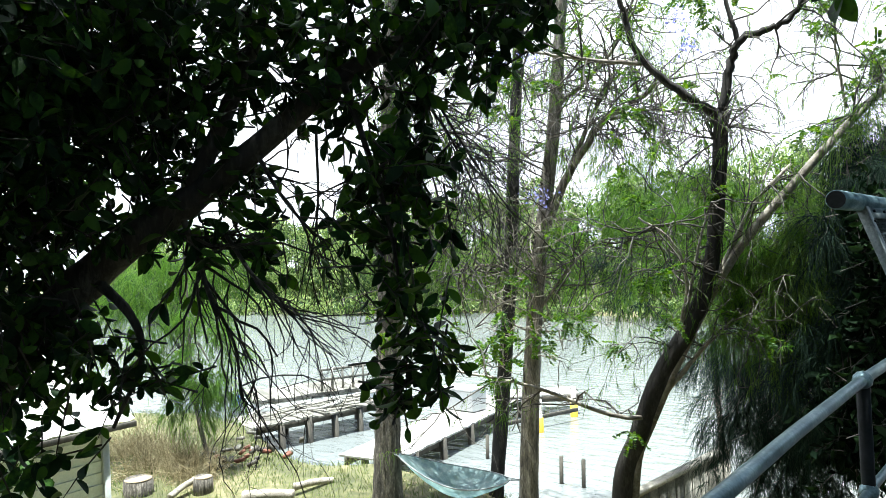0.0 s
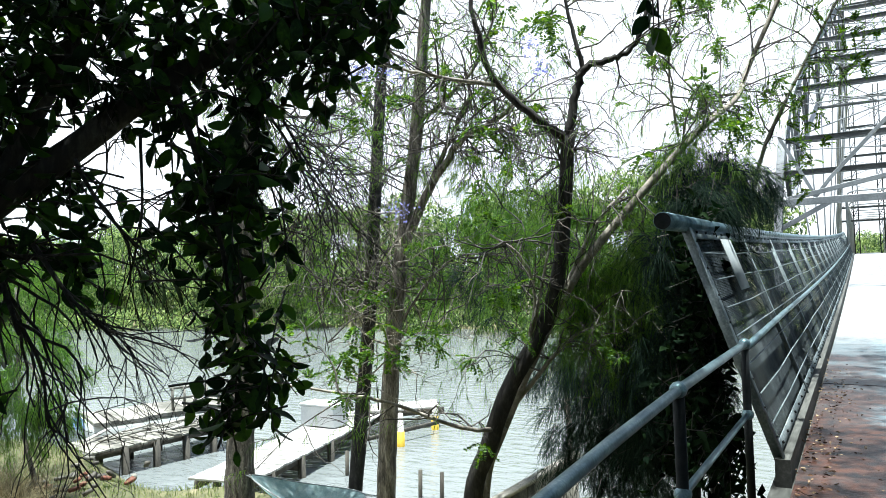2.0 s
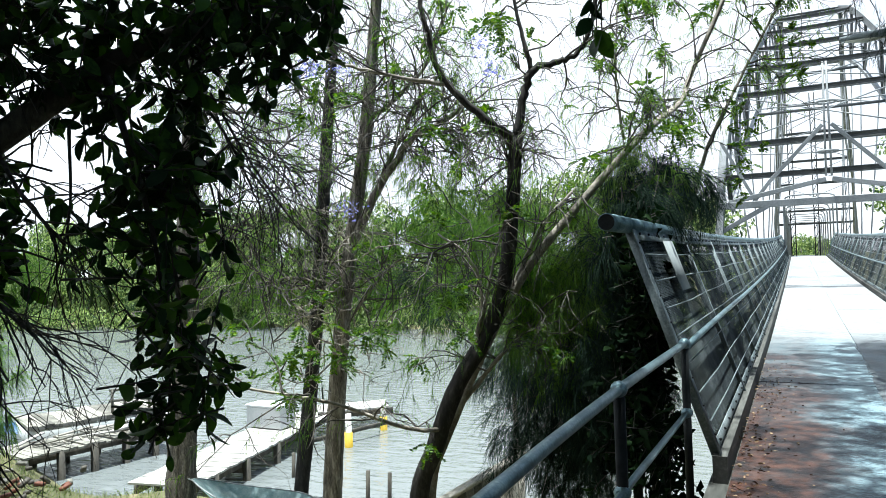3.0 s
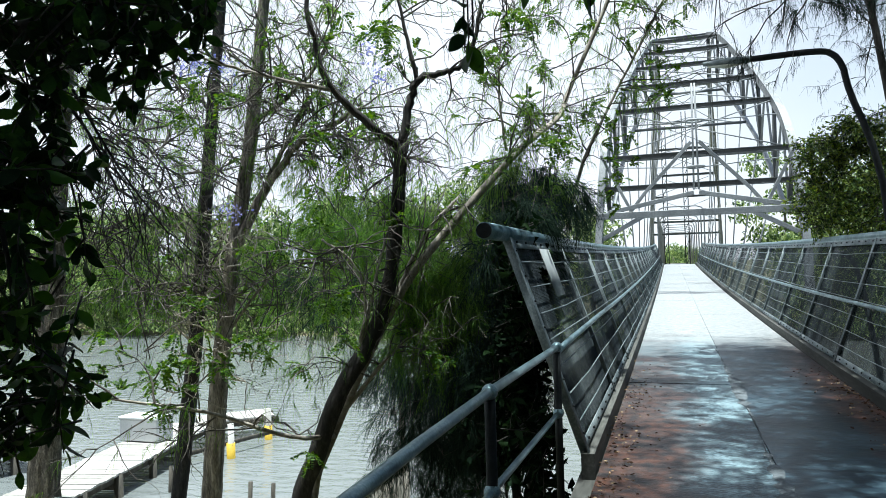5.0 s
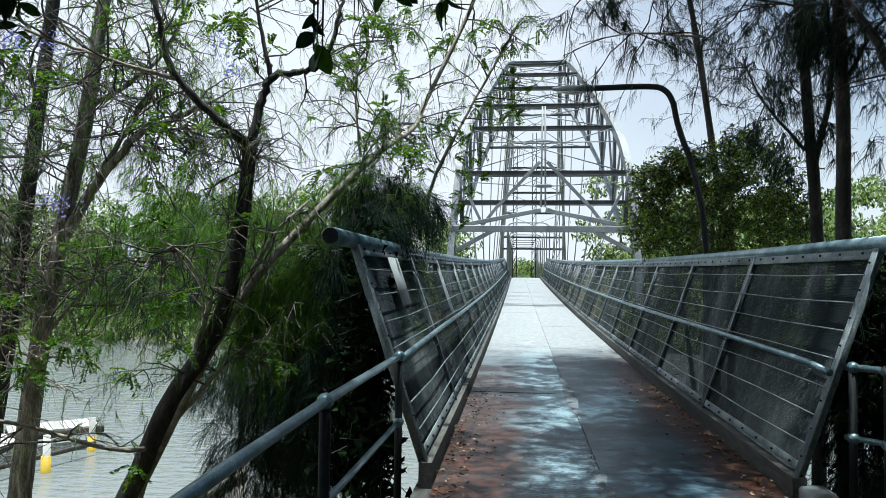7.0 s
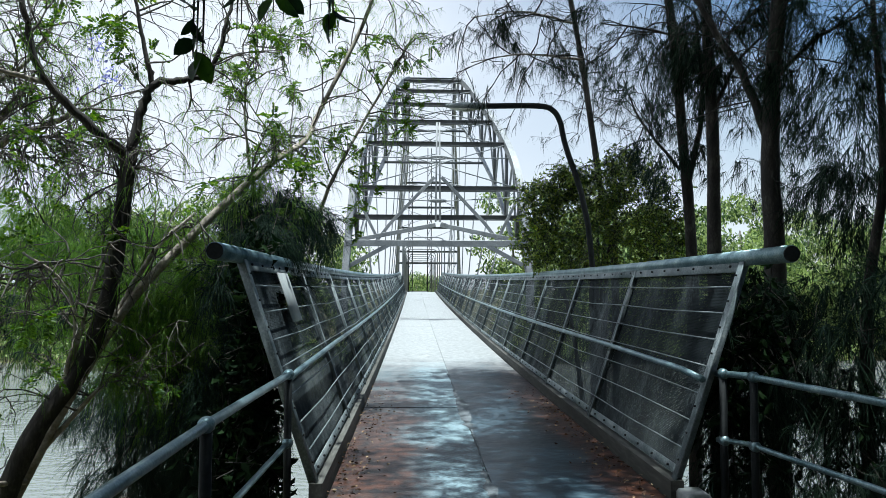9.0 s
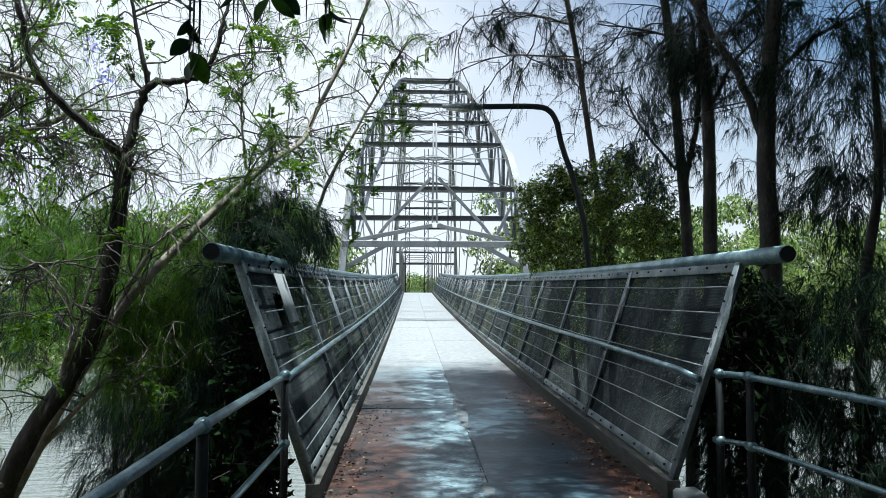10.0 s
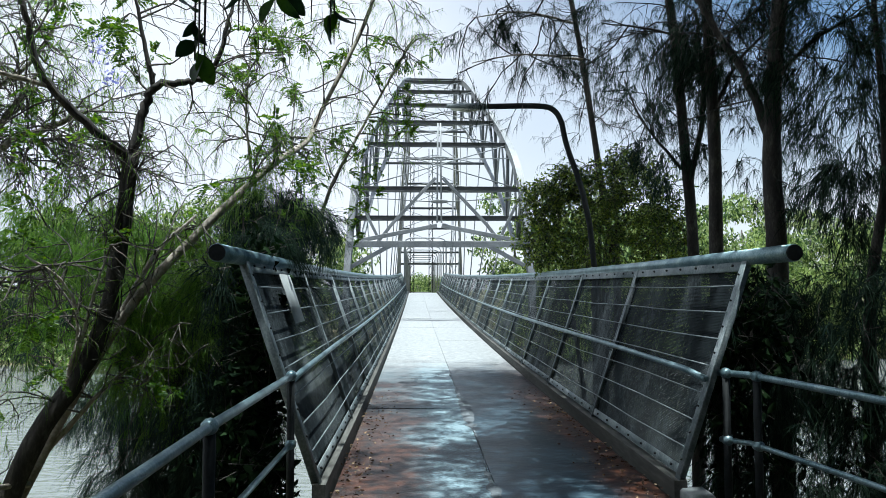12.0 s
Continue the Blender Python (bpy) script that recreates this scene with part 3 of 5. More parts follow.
# ---- footbridge ----
def deck_z(y):
    """Level at first, then a gentle, growing rise to the crest."""
    return 1.25 * (min(max(y - 8.0, 0.0), 57.0) / 57.0) ** 1.5


FOOT = 1.38      # from the centre line to the foot of a side screen
TOP = 1.95       # to its top
END_Y = 5.37     # where the side screens begin
BAY = 2.62
BAYS = 22


def build_deck():
    deck = thing("footbridge_deck", "long concrete footbridge deck, damp and stained with leaf mould", "bridge deck", kind="structure")
    g = Geo()
    ys = [-9.0, 5.0, *np.arange(8.0, 66.0, 2.0), 68.0, 112.0]
    g.sweep([(AXIS, y, deck_z(y) - 0.19) for y in ys], 2 * FOOT + 0.1, 0.26)
    part("deck_bed", g, "kerb", deck, "grey concrete deck bed", smooth=False)
    for s in (-1, 1):
        g = Geo()
        g.sweep([(AXIS + s * 1.0, y, deck_z(y) - 0.57) for y in ys[1:]], 0.3, 0.5)
        part("girder", g, "kerb", deck, smooth=False)
    for y in (5.2, 15.0):
        g = Geo()
        g.tube([(AXIS, y + 1, -5.5), (AXIS, y + 1, -0.8)], 0.35, 16)
        g.beam((AXIS - 1.3, y + 1, -0.9), (AXIS + 1.3, y + 1, -0.9), 0.5, 0.35)
        part("pier", g, "kerb", deck)
    joints = [-9.0, -6.6, -1.3, 4.0, 9.4, 14.7, 20.0, 25.3, 30.6, 36, 42, 48, 54, 60, 66]
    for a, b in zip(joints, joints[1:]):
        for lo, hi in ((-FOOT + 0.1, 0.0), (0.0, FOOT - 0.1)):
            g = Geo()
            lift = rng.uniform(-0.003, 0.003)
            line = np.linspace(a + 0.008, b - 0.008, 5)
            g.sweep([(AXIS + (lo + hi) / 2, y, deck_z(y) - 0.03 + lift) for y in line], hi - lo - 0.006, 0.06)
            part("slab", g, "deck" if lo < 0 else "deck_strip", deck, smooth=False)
    # ragged smear of mortar along the middle seam
    g = Geo()
    ys = np.arange(1.5, 13.0, 0.09)
    drift = 0.018 * np.sin(ys * 0.9) + 0.01 * np.sin(ys * 2.7 + 1)
    wide = np.clip(0.035 + 0.05 * np.sin(ys * 1.3 + 2) + rng.normal(0, 0.02, len(ys)), 0.006, 0.14)
    rows = [(AXIS + d + e * w + rng.normal(0, 0.006), y, deck_z(y) + z) for y, d, w in zip(ys, drift, wide) for e, z in ((-1, 0.0005), (-0.6, 0.006), (0.6, 0.006), (1, 0.0005))]
    i = (np.arange(len(ys) - 1)[:, None] * 4 + np.arange(3)[None]).ravel()
    g.add(rows, np.stack([i, i + 1, i + 5, i + 4], -1))
    part("seam_mortar", g, "mortar", deck, "pale ragged mortar along the seam")
    for s in (-1, 1):
        g = Geo()
        g.sweep([(AXIS + s * (FOOT - 0.03), y, deck_z(y) + 0.035) for y in (END_Y - 0.05, *np.arange(8.0, 67.0, 2.0))], 0.1, 0.2)
        part("kerb", g, "kerb", deck, smooth=False)


build_deck()


def build_screen(s, name):
    """One outward-leaning side screen: top tube, stiles, flanges with bolts, rods, mesh and an inner handrail."""
    side = thing(name, "outward-leaning steel side screen with mesh, thin rods and tubular top rail", "bridge railing", "side screens of the bridge")
    x0, x1, H0, H1 = AXIS + s * FOOT, AXIS + s * TOP, 0.13, 1.80

    def at(y, k, off=0.0):
        """A place at height share k; off: towards the walkway."""
        n = np.array((-s * (H1 - H0), 0, TOP - FOOT))
        n /= np.linalg.norm(n)
        return np.array((x0 + (x1 - x0) * k, y, deck_z(y) + H0 + (H1 - H0) * k)) + n * off

    nrm = at(0, 0, 1) - at(0, 0)
    ends = [END_Y + BAY * i for i in range(BAYS + 1)]
    last = ends[-1]
    g = Geo()
    tube_line = [at(y, 1.01, 0.0) for y in [END_Y - 0.62, *ends[1:]]] + [at(last + 1.0, 1.0), at(last + 1.6, 0.8), at(last + 1.8, 0.4)]
    g.tube(tube_line, 0.062, 14)
    part("top_tube", g, "galv", side, "dull galvanised top tube with an open end")
    # dark disc over the open end stands in for the shade inside
    g = Geo()
    g.tube([at(END_Y - 0.621, 1.01), at(END_Y - 0.636, 1.01)], 0.056, 14)
    part("tube_mouth", g, "darksteel", side, "dark disc for the shaded hollow of the open tube end", smooth=False)
    for k, w, nm in ((0.965, 0.10, "top_flange"), (0.035, 0.07, "bottom_flange")):
        for a, b in zip(ends, ends[1:]):
            g = Geo()
            g.beam(at(a + 0.03, k, 0.03), at(b - 0.03, k, 0.03), w, 0.008, up=nrm)
            part(nm, g, "steel", side)
        g = Geo()
        for y in np.arange(END_Y + 0.18, END_Y + 8 * BAY, 0.37):
            g.tube([at(y, k, 0.034), at(y, k, 0.048)], 0.011, 6)
        tagged(part("bolts", g, "darksteel", side), kind="stuff")
    for i, y in enumerate(ends):
        g = Geo()
        wide = 0.085 if i == 0 else 0.05
        g.beam(at(y, -0.02, 0.036), at(y, 1.0, 0.036), wide, 0.01, up=nrm)
        g.beam(at(y + 0.03, -0.02, 0.0), at(y + 0.03, 1.0, 0.0), 0.012, 0.07, up=nrm)
        if i and i < 9:
            g.beam(at(y + 0.075, 0.0, 0.03), at(y + 0.075, 0.97, 0.03), 0.022, 0.012, up=nrm)
        part("stile", g, "steel", side)
        if i == 0:
            g = Geo()
            for k in np.linspace(0.08, 0.92, 8):
                g.tube([at(y + 0.012, k, 0.04), at(y + 0.012, k, 0.052)], 0.009, 6)
            tagged(part("stile_bolts", g, "darksteel", side), kind="stuff")
    for a, b in zip(ends, ends[1:]):
        g = Geo()
        g.sheet([at(a + 0.04, 0.02), at(b, 0.02), at(b, 0.98), at(a + 0.04, 0.98)], 0.006, -nrm)
        part("mesh_sheet", g, "mesh", side, smooth=False)
    for k in np.linspace(0.135, 0.865, 7):
        for a, b in zip(ends[:12], ends[1:13]):
            g = Geo()
            sag = rng.uniform(-0.012, 0.006)
            g.tube([at(a, k, 0.055), at((a + b) / 2, k + sag, 0.055), at(b, k, 0.055)], 0.006, 5, caps=False)
            part("rod", g, "steel", side)
        g = Geo()
        g.tube([at(y, k, 0.055) for y in ends[12:]], 0.006, 5, caps=False)
        part("rod", g, "steel", side)
    g = Geo()
    hz, ho = 0.47, 0.13
    rail = [at(END_Y - 0.03, hz - 0.03, 0.07), at(END_Y + 0.3, hz - 0.015, ho - 0.02)] + [at(y, hz, ho) for y in np.arange(END_Y + BAY, last, BAY)]
    g.tube(rail, 0.026, 10)
    part("handrail", g, "galv", side, "worn tubular handrail on brackets")
    for i, y in enumerate(ends[1:12]):
        g = Geo()
        g.tube([at(y, hz - 0.03, 0.04), at(y, hz - 0.03, ho - 0.01), at(y, hz - 0.005, ho)], 0.009, 6)
        part("bracket", g, "steel", side)
    if s > 0:
        g = Geo()
        g.beam((x0 + 0.06, END_Y - 0.22, -0.03), (x0 + 0.06, END_Y - 0.02, -0.03), 0.2, 0.22, bevel=0.02)
        part("footing", g, "plate", side, "pale concrete footing at the screen's end")
    if s < 0:
        g = Geo()
        g.beam(at(END_Y + 1.15, 0.67, 0.075), at(END_Y + 1.15, 0.93, 0.075), 0.5, 0.006, up=nrm)
        part("notice_plate", g, "plate", side, "small blank pale notice plate")
    return side


build_screen(-1, "side_screen")
build_screen(1, "side_screen")


def build_rail(pts, posts, name, label):
    """An approach handrail of two pipes with ball fittings on posts."""
    rail = thing(name, label, "handrail", "approach handrails")
    for z, nm in ((0.93, "top_pipe"), (0.43, "lower_pipe")):
        g = Geo()
        g.tube([(x, y, z) for x, y in pts], 0.025 if z > 0.6 else 0.02, 12)
        part(nm, g, "galv", rail)
    p = np.array(pts)
    for y in posts:
        x = np.interp(y, p[::-1, 1], p[::-1, 0]) if p[0, 1] > p[-1, 1] else np.interp(y, p[:, 1], p[:, 0])
        g = Geo()
        g.tube([(x, y, -0.35), (x, y, 0.93)], 0.029, 10)
        post = part("post", g, "darksteel", rail, "dull dark post")
        for z in (0.43, 0.93):
            g = Geo()
            a = np.linspace(-1, 1, 7)
            g.tube([(x, y + 0.046 * t, z) for t in a], 0.02 + 0.022 * np.sqrt(np.clip(1 - a * a, 0, 1)), 12)
            part("ball_fitting", g, "galv", post)
    return rail


build_rail([(-0.94, 5.37), (-0.98, 3.4), (-0.972, 2.3), (-0.955, 1.6), (-0.95, -8.5)], [5.33, 3.4, 1.4, -0.6, -2.6, -4.6, -6.6], "approach_handrail",
           "galvanised pipe handrail with ball fittings beside the ramp")
build_rail([(2.30, 5.37), (2.46, 5.2), (2.66, 3.95), (3.2, 0.5), (4.2, -6.0)], [5.33, 5.12, 3.1, 1.0, -1.2, -3.4, -5.6], "approach_handrail",
           "galvanised pipe handrail flaring away from the ramp")


# ---- arch ----
def build_arch():
    arch = thing("arch_bridge", "pale steel truss arch over the footbridge with cross-beams and hangers", "arch bridge")
    mid = 56.0
    # along the span from the near foot to the crown: y, z and half width
    outer = curve([(28.6, 0.2, 3.8), (29.0, 2.85, 3.75), (30.4, 6.4, 3.55), (34.0, 9.0, 3.28), (41.0, 12.5, 2.8), (48.0, 15.8, 2.25), (56.0, 18.5, 1.85)], 10)
    inner = curve([(30.6, 3.4, 3.4), (35.8, 6.6, 3.2), (40.0, 8.8, 2.9), (46.0, 12.0, 2.2), (56.0, 15.2, 1.75)], 10)
    outer, inner = (np.vstack([c, (c * (-1, 1, 1) + (2 * mid, 0, 0))[-2::-1]]) for c in (outer, inner))

    def axis(y):
        return 0.95 + (y - 29.0) * 0.012

    def on(line, y, s):
        """A place on a chord, at y along the span."""
        return np.array((axis(y) + s * np.interp(y, line[:, 0], line[:, 2]), y, np.interp(y, line[:, 0], line[:, 1])))

    def chord(line, s):
        return [(axis(y) + s * w, y, z) for y, z, w in line]

    beams = [29.48, 30.05, 33.0, 36.5, 40.7, 44.5, 49.5, 56.0]
    beams += [2 * mid - y for y in beams[-2::-1]]
    for s in (-1, 1):
        g = Geo()
        g.sweep(chord(outer, s), 0.27, 0.42)
        part("outer_chord", g, "arch", arch, smooth=False)
        g = Geo()
        g.sweep(chord(inner, s), 0.16, 0.2)
        part("inner_chord", g, "arch", arch, smooth=False)
        for a, b in zip(beams[1:-2], beams[2:-1]):
            m = (a + b) / 2
            for p, q, w in ((on(outer, a, s), on(inner, a, s), 0.16), (on(inner, a, s), on(outer, m, s), 0.09), (on(outer, m, s), on(inner, b, s), 0.09)):
                g = Geo()
                g.beam(p, q, w, w)
                part("web_brace", g, "beam" if w > 0.1 else "arch", arch)
        for y in np.arange(33.0, 80.0, 4.2):
            g = Geo()
            g.tube([on(inner, y, s), (AXIS + s * 2.4, y, deck_z(y) - 0.1)], 0.035, 6)
            part("hanger", g, "arch", arch)
    for i, y in enumerate(beams):
        a, b = on(outer, y, -1), on(outer, y, 1)
        g = Geo()
        for dz in (-0.09, 0.09):
            g.beam(a + (0, 0, dz), b + (0, 0, dz), 0.2, 0.03)
        g.beam(a, b, 0.03, 0.16)
        part("cross_beam", g, "beam", arch, smooth=False)
        if 1 <= i < len(beams) - 2:
            c, d = on(outer, beams[i + 1], -1), on(outer, beams[i + 1], 1)
            for p, q in ((a, d), (b, c)):
                g = Geo()
                g.tube([p, q], 0.03, 6)
                part("wind_brace", g, "arch", arch)
    for y in (35.8, 40.0, 46.0, 52.0, 60.0):
        p, q = on(inner, y, -1), on(inner, y, 1)
        g = Geo()
        g.beam(p, q, 0.13, 0.13)
        part("lower_cross_beam", g, "beam", arch)
        m = (p + q) / 2
        for e in (p, q):
            g = Geo()
            g.tube([e + (0, 0.1, -0.05), m + (0, 0.1, 0.5)], 0.025, 6)
            part("tie_rod", g, "arch", arch)
    # portal frame at the near end
    y, cx = 29.0, axis(29.0)
    lx, rx = cx - 3.7, cx + 3.7
    z1, z2, zt = 3.44, 4.33, 6.2
    g = Geo()
    g.beam((lx - 0.1, y, z1), (rx + 0.1, y, z1), 0.2, 0.26)
    part("portal_beam", g, "arch", arch, smooth=False)
    for s in (-1, 1):
        for x0, za, x1, zb, w in ((0.15, zt, 1.95, z2 - 0.05, 0.13), (1.95, z2 - 0.05, 2.6, z1, 0.13), (0.1, z2 - 0.12, 3.4, z1 + 0.12, 0.17), (1.9, z1, 3.75, z1 - 1.0, 0.17), (2.4, z1, 3.6, zt - 0.3, 0.12)):
            g = Geo()
            g.beam((cx + s * x0, y, za), (cx + s * x1, y, zb), w, w)
            part("portal_brace", g, "arch", arch, smooth=False)
    g = Geo()
    for dx in (-0.09, 0.09):
        g.beam((cx + dx, y, z2), (cx + dx * 0.6, y, 8.5), 0.07, 0.1)
    part("king_post", g, "arch", arch)
    for z in (5.2, 7.0):
        g = Geo()
        turn = np.linspace(0, 2 * np.pi, 19)
        g.tube(np.stack([cx + 0.32 * np.cos(turn), y - 0.1 + 0.32 * np.sin(turn), np.full(19, z)], -1), 0.045, 6)
        part("joint_ring", g, "arch", arch)
        for s in (-1, 1):
            g = Geo()
            g.tube([(cx + s * 0.3, y, z), (cx + s * 3.3, y + 2.5, z + 0.5)], 0.025, 6)
            part("stay_rod", g, "arch", arch)
    # service frames over the far walkway
    for k in range(10):
        y = 59 + 6.0 * k
        g = Geo()
        zt = 5.9
        line = [(-1.75, 0.6), (-1.75, zt - 0.5), (-1.6, zt - 0.15), (-1.2, zt), (1.2, zt), (1.6, zt - 0.15), (1.75, zt - 0.5), (1.75, 0.6)]
        g.tube([(AXIS + 0.15 + x, y, z) for x, z in line], 0.055, 8)
        part("walkway_frame", g, "arch", arch)
    for x in (-1.1, 1.15):
        g = Geo()
        for dx in (-0.22, 0.22):
            g.beam((AXIS + x + dx, 84, -4), (AXIS + x + dx, 84, 17.0 if x < 0 else 18.5), 0.1, 0.1)
        for z in np.arange(0, 16.5, 1.0):
            g.beam((AXIS + x - 0.22, 84, z), (AXIS + x + 0.22, 84, z + 0.9), 0.06, 0.06)
        part("lattice_column", g, "darksteel", arch, "dark lattice column beyond the span")


build_arch()


def build_lamp():
    lamp = thing("street_lamp", "dark goose-neck street lamp behind the side screen", "lamp post")
    base, bend, joint, tip = (np.array(v) for v in ((3.06, 12.04, 1.97), (2.61, 12.15, 4.16), (1.26, 12.37, 4.83), (0.53, 12.42, 4.84)))
    foot = base + (base - bend) * 0.05
    foot[2] = -4.2
    g = Geo()
    g.tube(curve([foot, base, bend, np.array((2.55, 12.16, 4.48)), np.array((2.42, 12.19, 4.72)), np.array((2.15, 12.24, 4.81)), joint], 5), 0.05, 12)
    part("pole", g, "darksteel", lamp)
    g = Geo()
    g.tube([joint, joint * 0.9 + tip * 0.1, joint * 0.5 + tip * 0.5, tip], (0.05, 0.062, 0.068, 0.035), 12)
    part("luminaire", g, "steel", lamp, "long grey luminaire")
    g = Geo()
    d = np.array((0, 0, -0.045))
    g.tube([joint * 0.85 + tip * 0.15 + d, joint * 0.5 + tip * 0.5 + d * 1.4, joint * 0.1 + tip * 0.9 + d], (0.02, 0.05, 0.02), 10)
    part("cover", g, "lens", lamp, "frosted cover")


build_lamp()

# ---- river bank: jetty, old wharf, house, hammock ----
def plank_deck(owner, a, b, width, z, plank=0.16, mat="jetty", thick=0.05, uneven=0.006):
    """Cross planks from a to b on two bearers."""
    a, b = np.array(a[:2]), np.array(b[:2])
    d = unit(b - a)
    s = np.array((d[1], -d[0]))
    n = int(np.linalg.norm(b - a) / plank)
    me = None
    for i in range(n):
        c = a + d * plank * (i + 0.5)
        if me is None:
            g = Geo()
            g.beam((-width / 2, 0, 0), (width / 2, 0, 0), plank - 0.012, thick)
            me = g.mesh("plank", False)
            me.materials.append(M[mat])
        ob = new("plank", me)
        ob.parent = owner
        ob.matrix_basis = pose(c[0] + rng.normal(0, 0.01), c[1], z - thick / 2 + rng.normal(0, uneven), 0, 0, math.degrees(math.atan2(s[1], s[0])) + rng.normal(0, 0.4))
    for k in (-0.38, 0.38):
        g = Geo()
        p, q = a + s * width * k, b + s * width * k
        g.beam((*p, z - thick - 0.11), (*q, z - thick - 0.11), 0.09, 0.2)
        part("bearer", g, "pile", owner)


def pile(owner, p, top, r=0.11, mat="pile", bottom=-5.4):
    g = Geo()
    g.tube([(p[0], p[1], bottom), (p[0] + 0.02, p[1], (bottom + top) / 2), (p[0], p[1] + 0.01, top)], (r * 1.1, r, r * 0.95), 10)
    return part("support_post", g, mat, owner)


def build_jetty():
    jetty = thing("jetty", "sun-bleached plank jetty on dark timber piles over the river", "jetty")
    z = -3.3
    a, b = np.array((-13.53, 11.52, -3.30)), np.array((-15.16, 19.41, -3.30))
    plank_deck(jetty, a, b, 1.75, z)
    d = unit(b - a)
    s = np.array((d[1], -d[0], 0))
    for k in (0.12, 0.3, 0.5, 0.72, 0.95):
        for e in (-0.8, 0.8):
            p = a + (b - a) * k + s * e
            pile(jetty, p, z - 0.03)
    for k in (0.3, 0.72):
        g = Geo()
        p = a + (b - a) * k
        g.beam(p - s * 0.9 + (0, 0, -0.35), p + s * 0.9 + (0, 0, -0.35), 0.08, 0.15)
        part("cross_brace", g, "pile", jetty)
    land = thing("landing", "pale plank landing at the jetty's end", "landing")
    c, e = np.array((-14.97, 19.36, -3.20)), np.array((-13.08, 21.05, -3.20))
    plank_deck(land, c, e, 1.3, -3.2)
    for q in ((-12.59, 17.78, -3.90), (-12.75, 20.06, -3.90)):
        pile(land, q, -2.9, 0.1, "jetty")
        g = Geo()
        g.tube([(q[0], q[1], -4.6), (q[0], q[1], -3.45)], 0.125, 12)
        part("pile_sleeve", g, "yellow", land, "yellow plastic sleeve round the pile")
    g = Geo()
    p, q = np.array((-13.26, 16.89, -3.75)), np.array((-12.39, 19.68, -3.75))
    g.beam((*p[:2], -3.55), (*q[:2], -3.55), 0.07, 0.12)
    part("boom", g, "pile", land, "dark timber tie between the piles")
    box = thing("dock_box", "white painted storage box on the jetty", "box")
    p = np.array((-14.94, 17.01, -3.27))
    g = Geo()
    g.beam((p[0] - 0.65, p[1], -2.95), (p[0] + 0.65, p[1], -2.95), 0.7, 0.62, bevel=0.03)
    part("box_body", g, "hull", box, smooth=False)
    g = Geo()
    g.beam((p[0] - 0.69, p[1], -2.6), (p[0] + 0.69, p[1], -2.6), 0.76, 0.07, bevel=0.02)
    part("box_lid", g, "hull", box, smooth=False)
    for px in ((-9.49, 14.00, -3.90), (-8.91, 14.03, -3.90), (-12.25, 14.69, -3.90)):
        stake = thing("mooring_stake", "thin dark mooring stake standing in the water", "stake", "mooring stakes")
        g = Geo()
        g.tube([(px[0], px[1], -5.2), (px[0] + 0.03, px[1], -3.9), (px[0] + 0.06, px[1], -3.25)], 0.05, 8)
        part("stake_shaft", g, "pile", stake)


build_jetty()


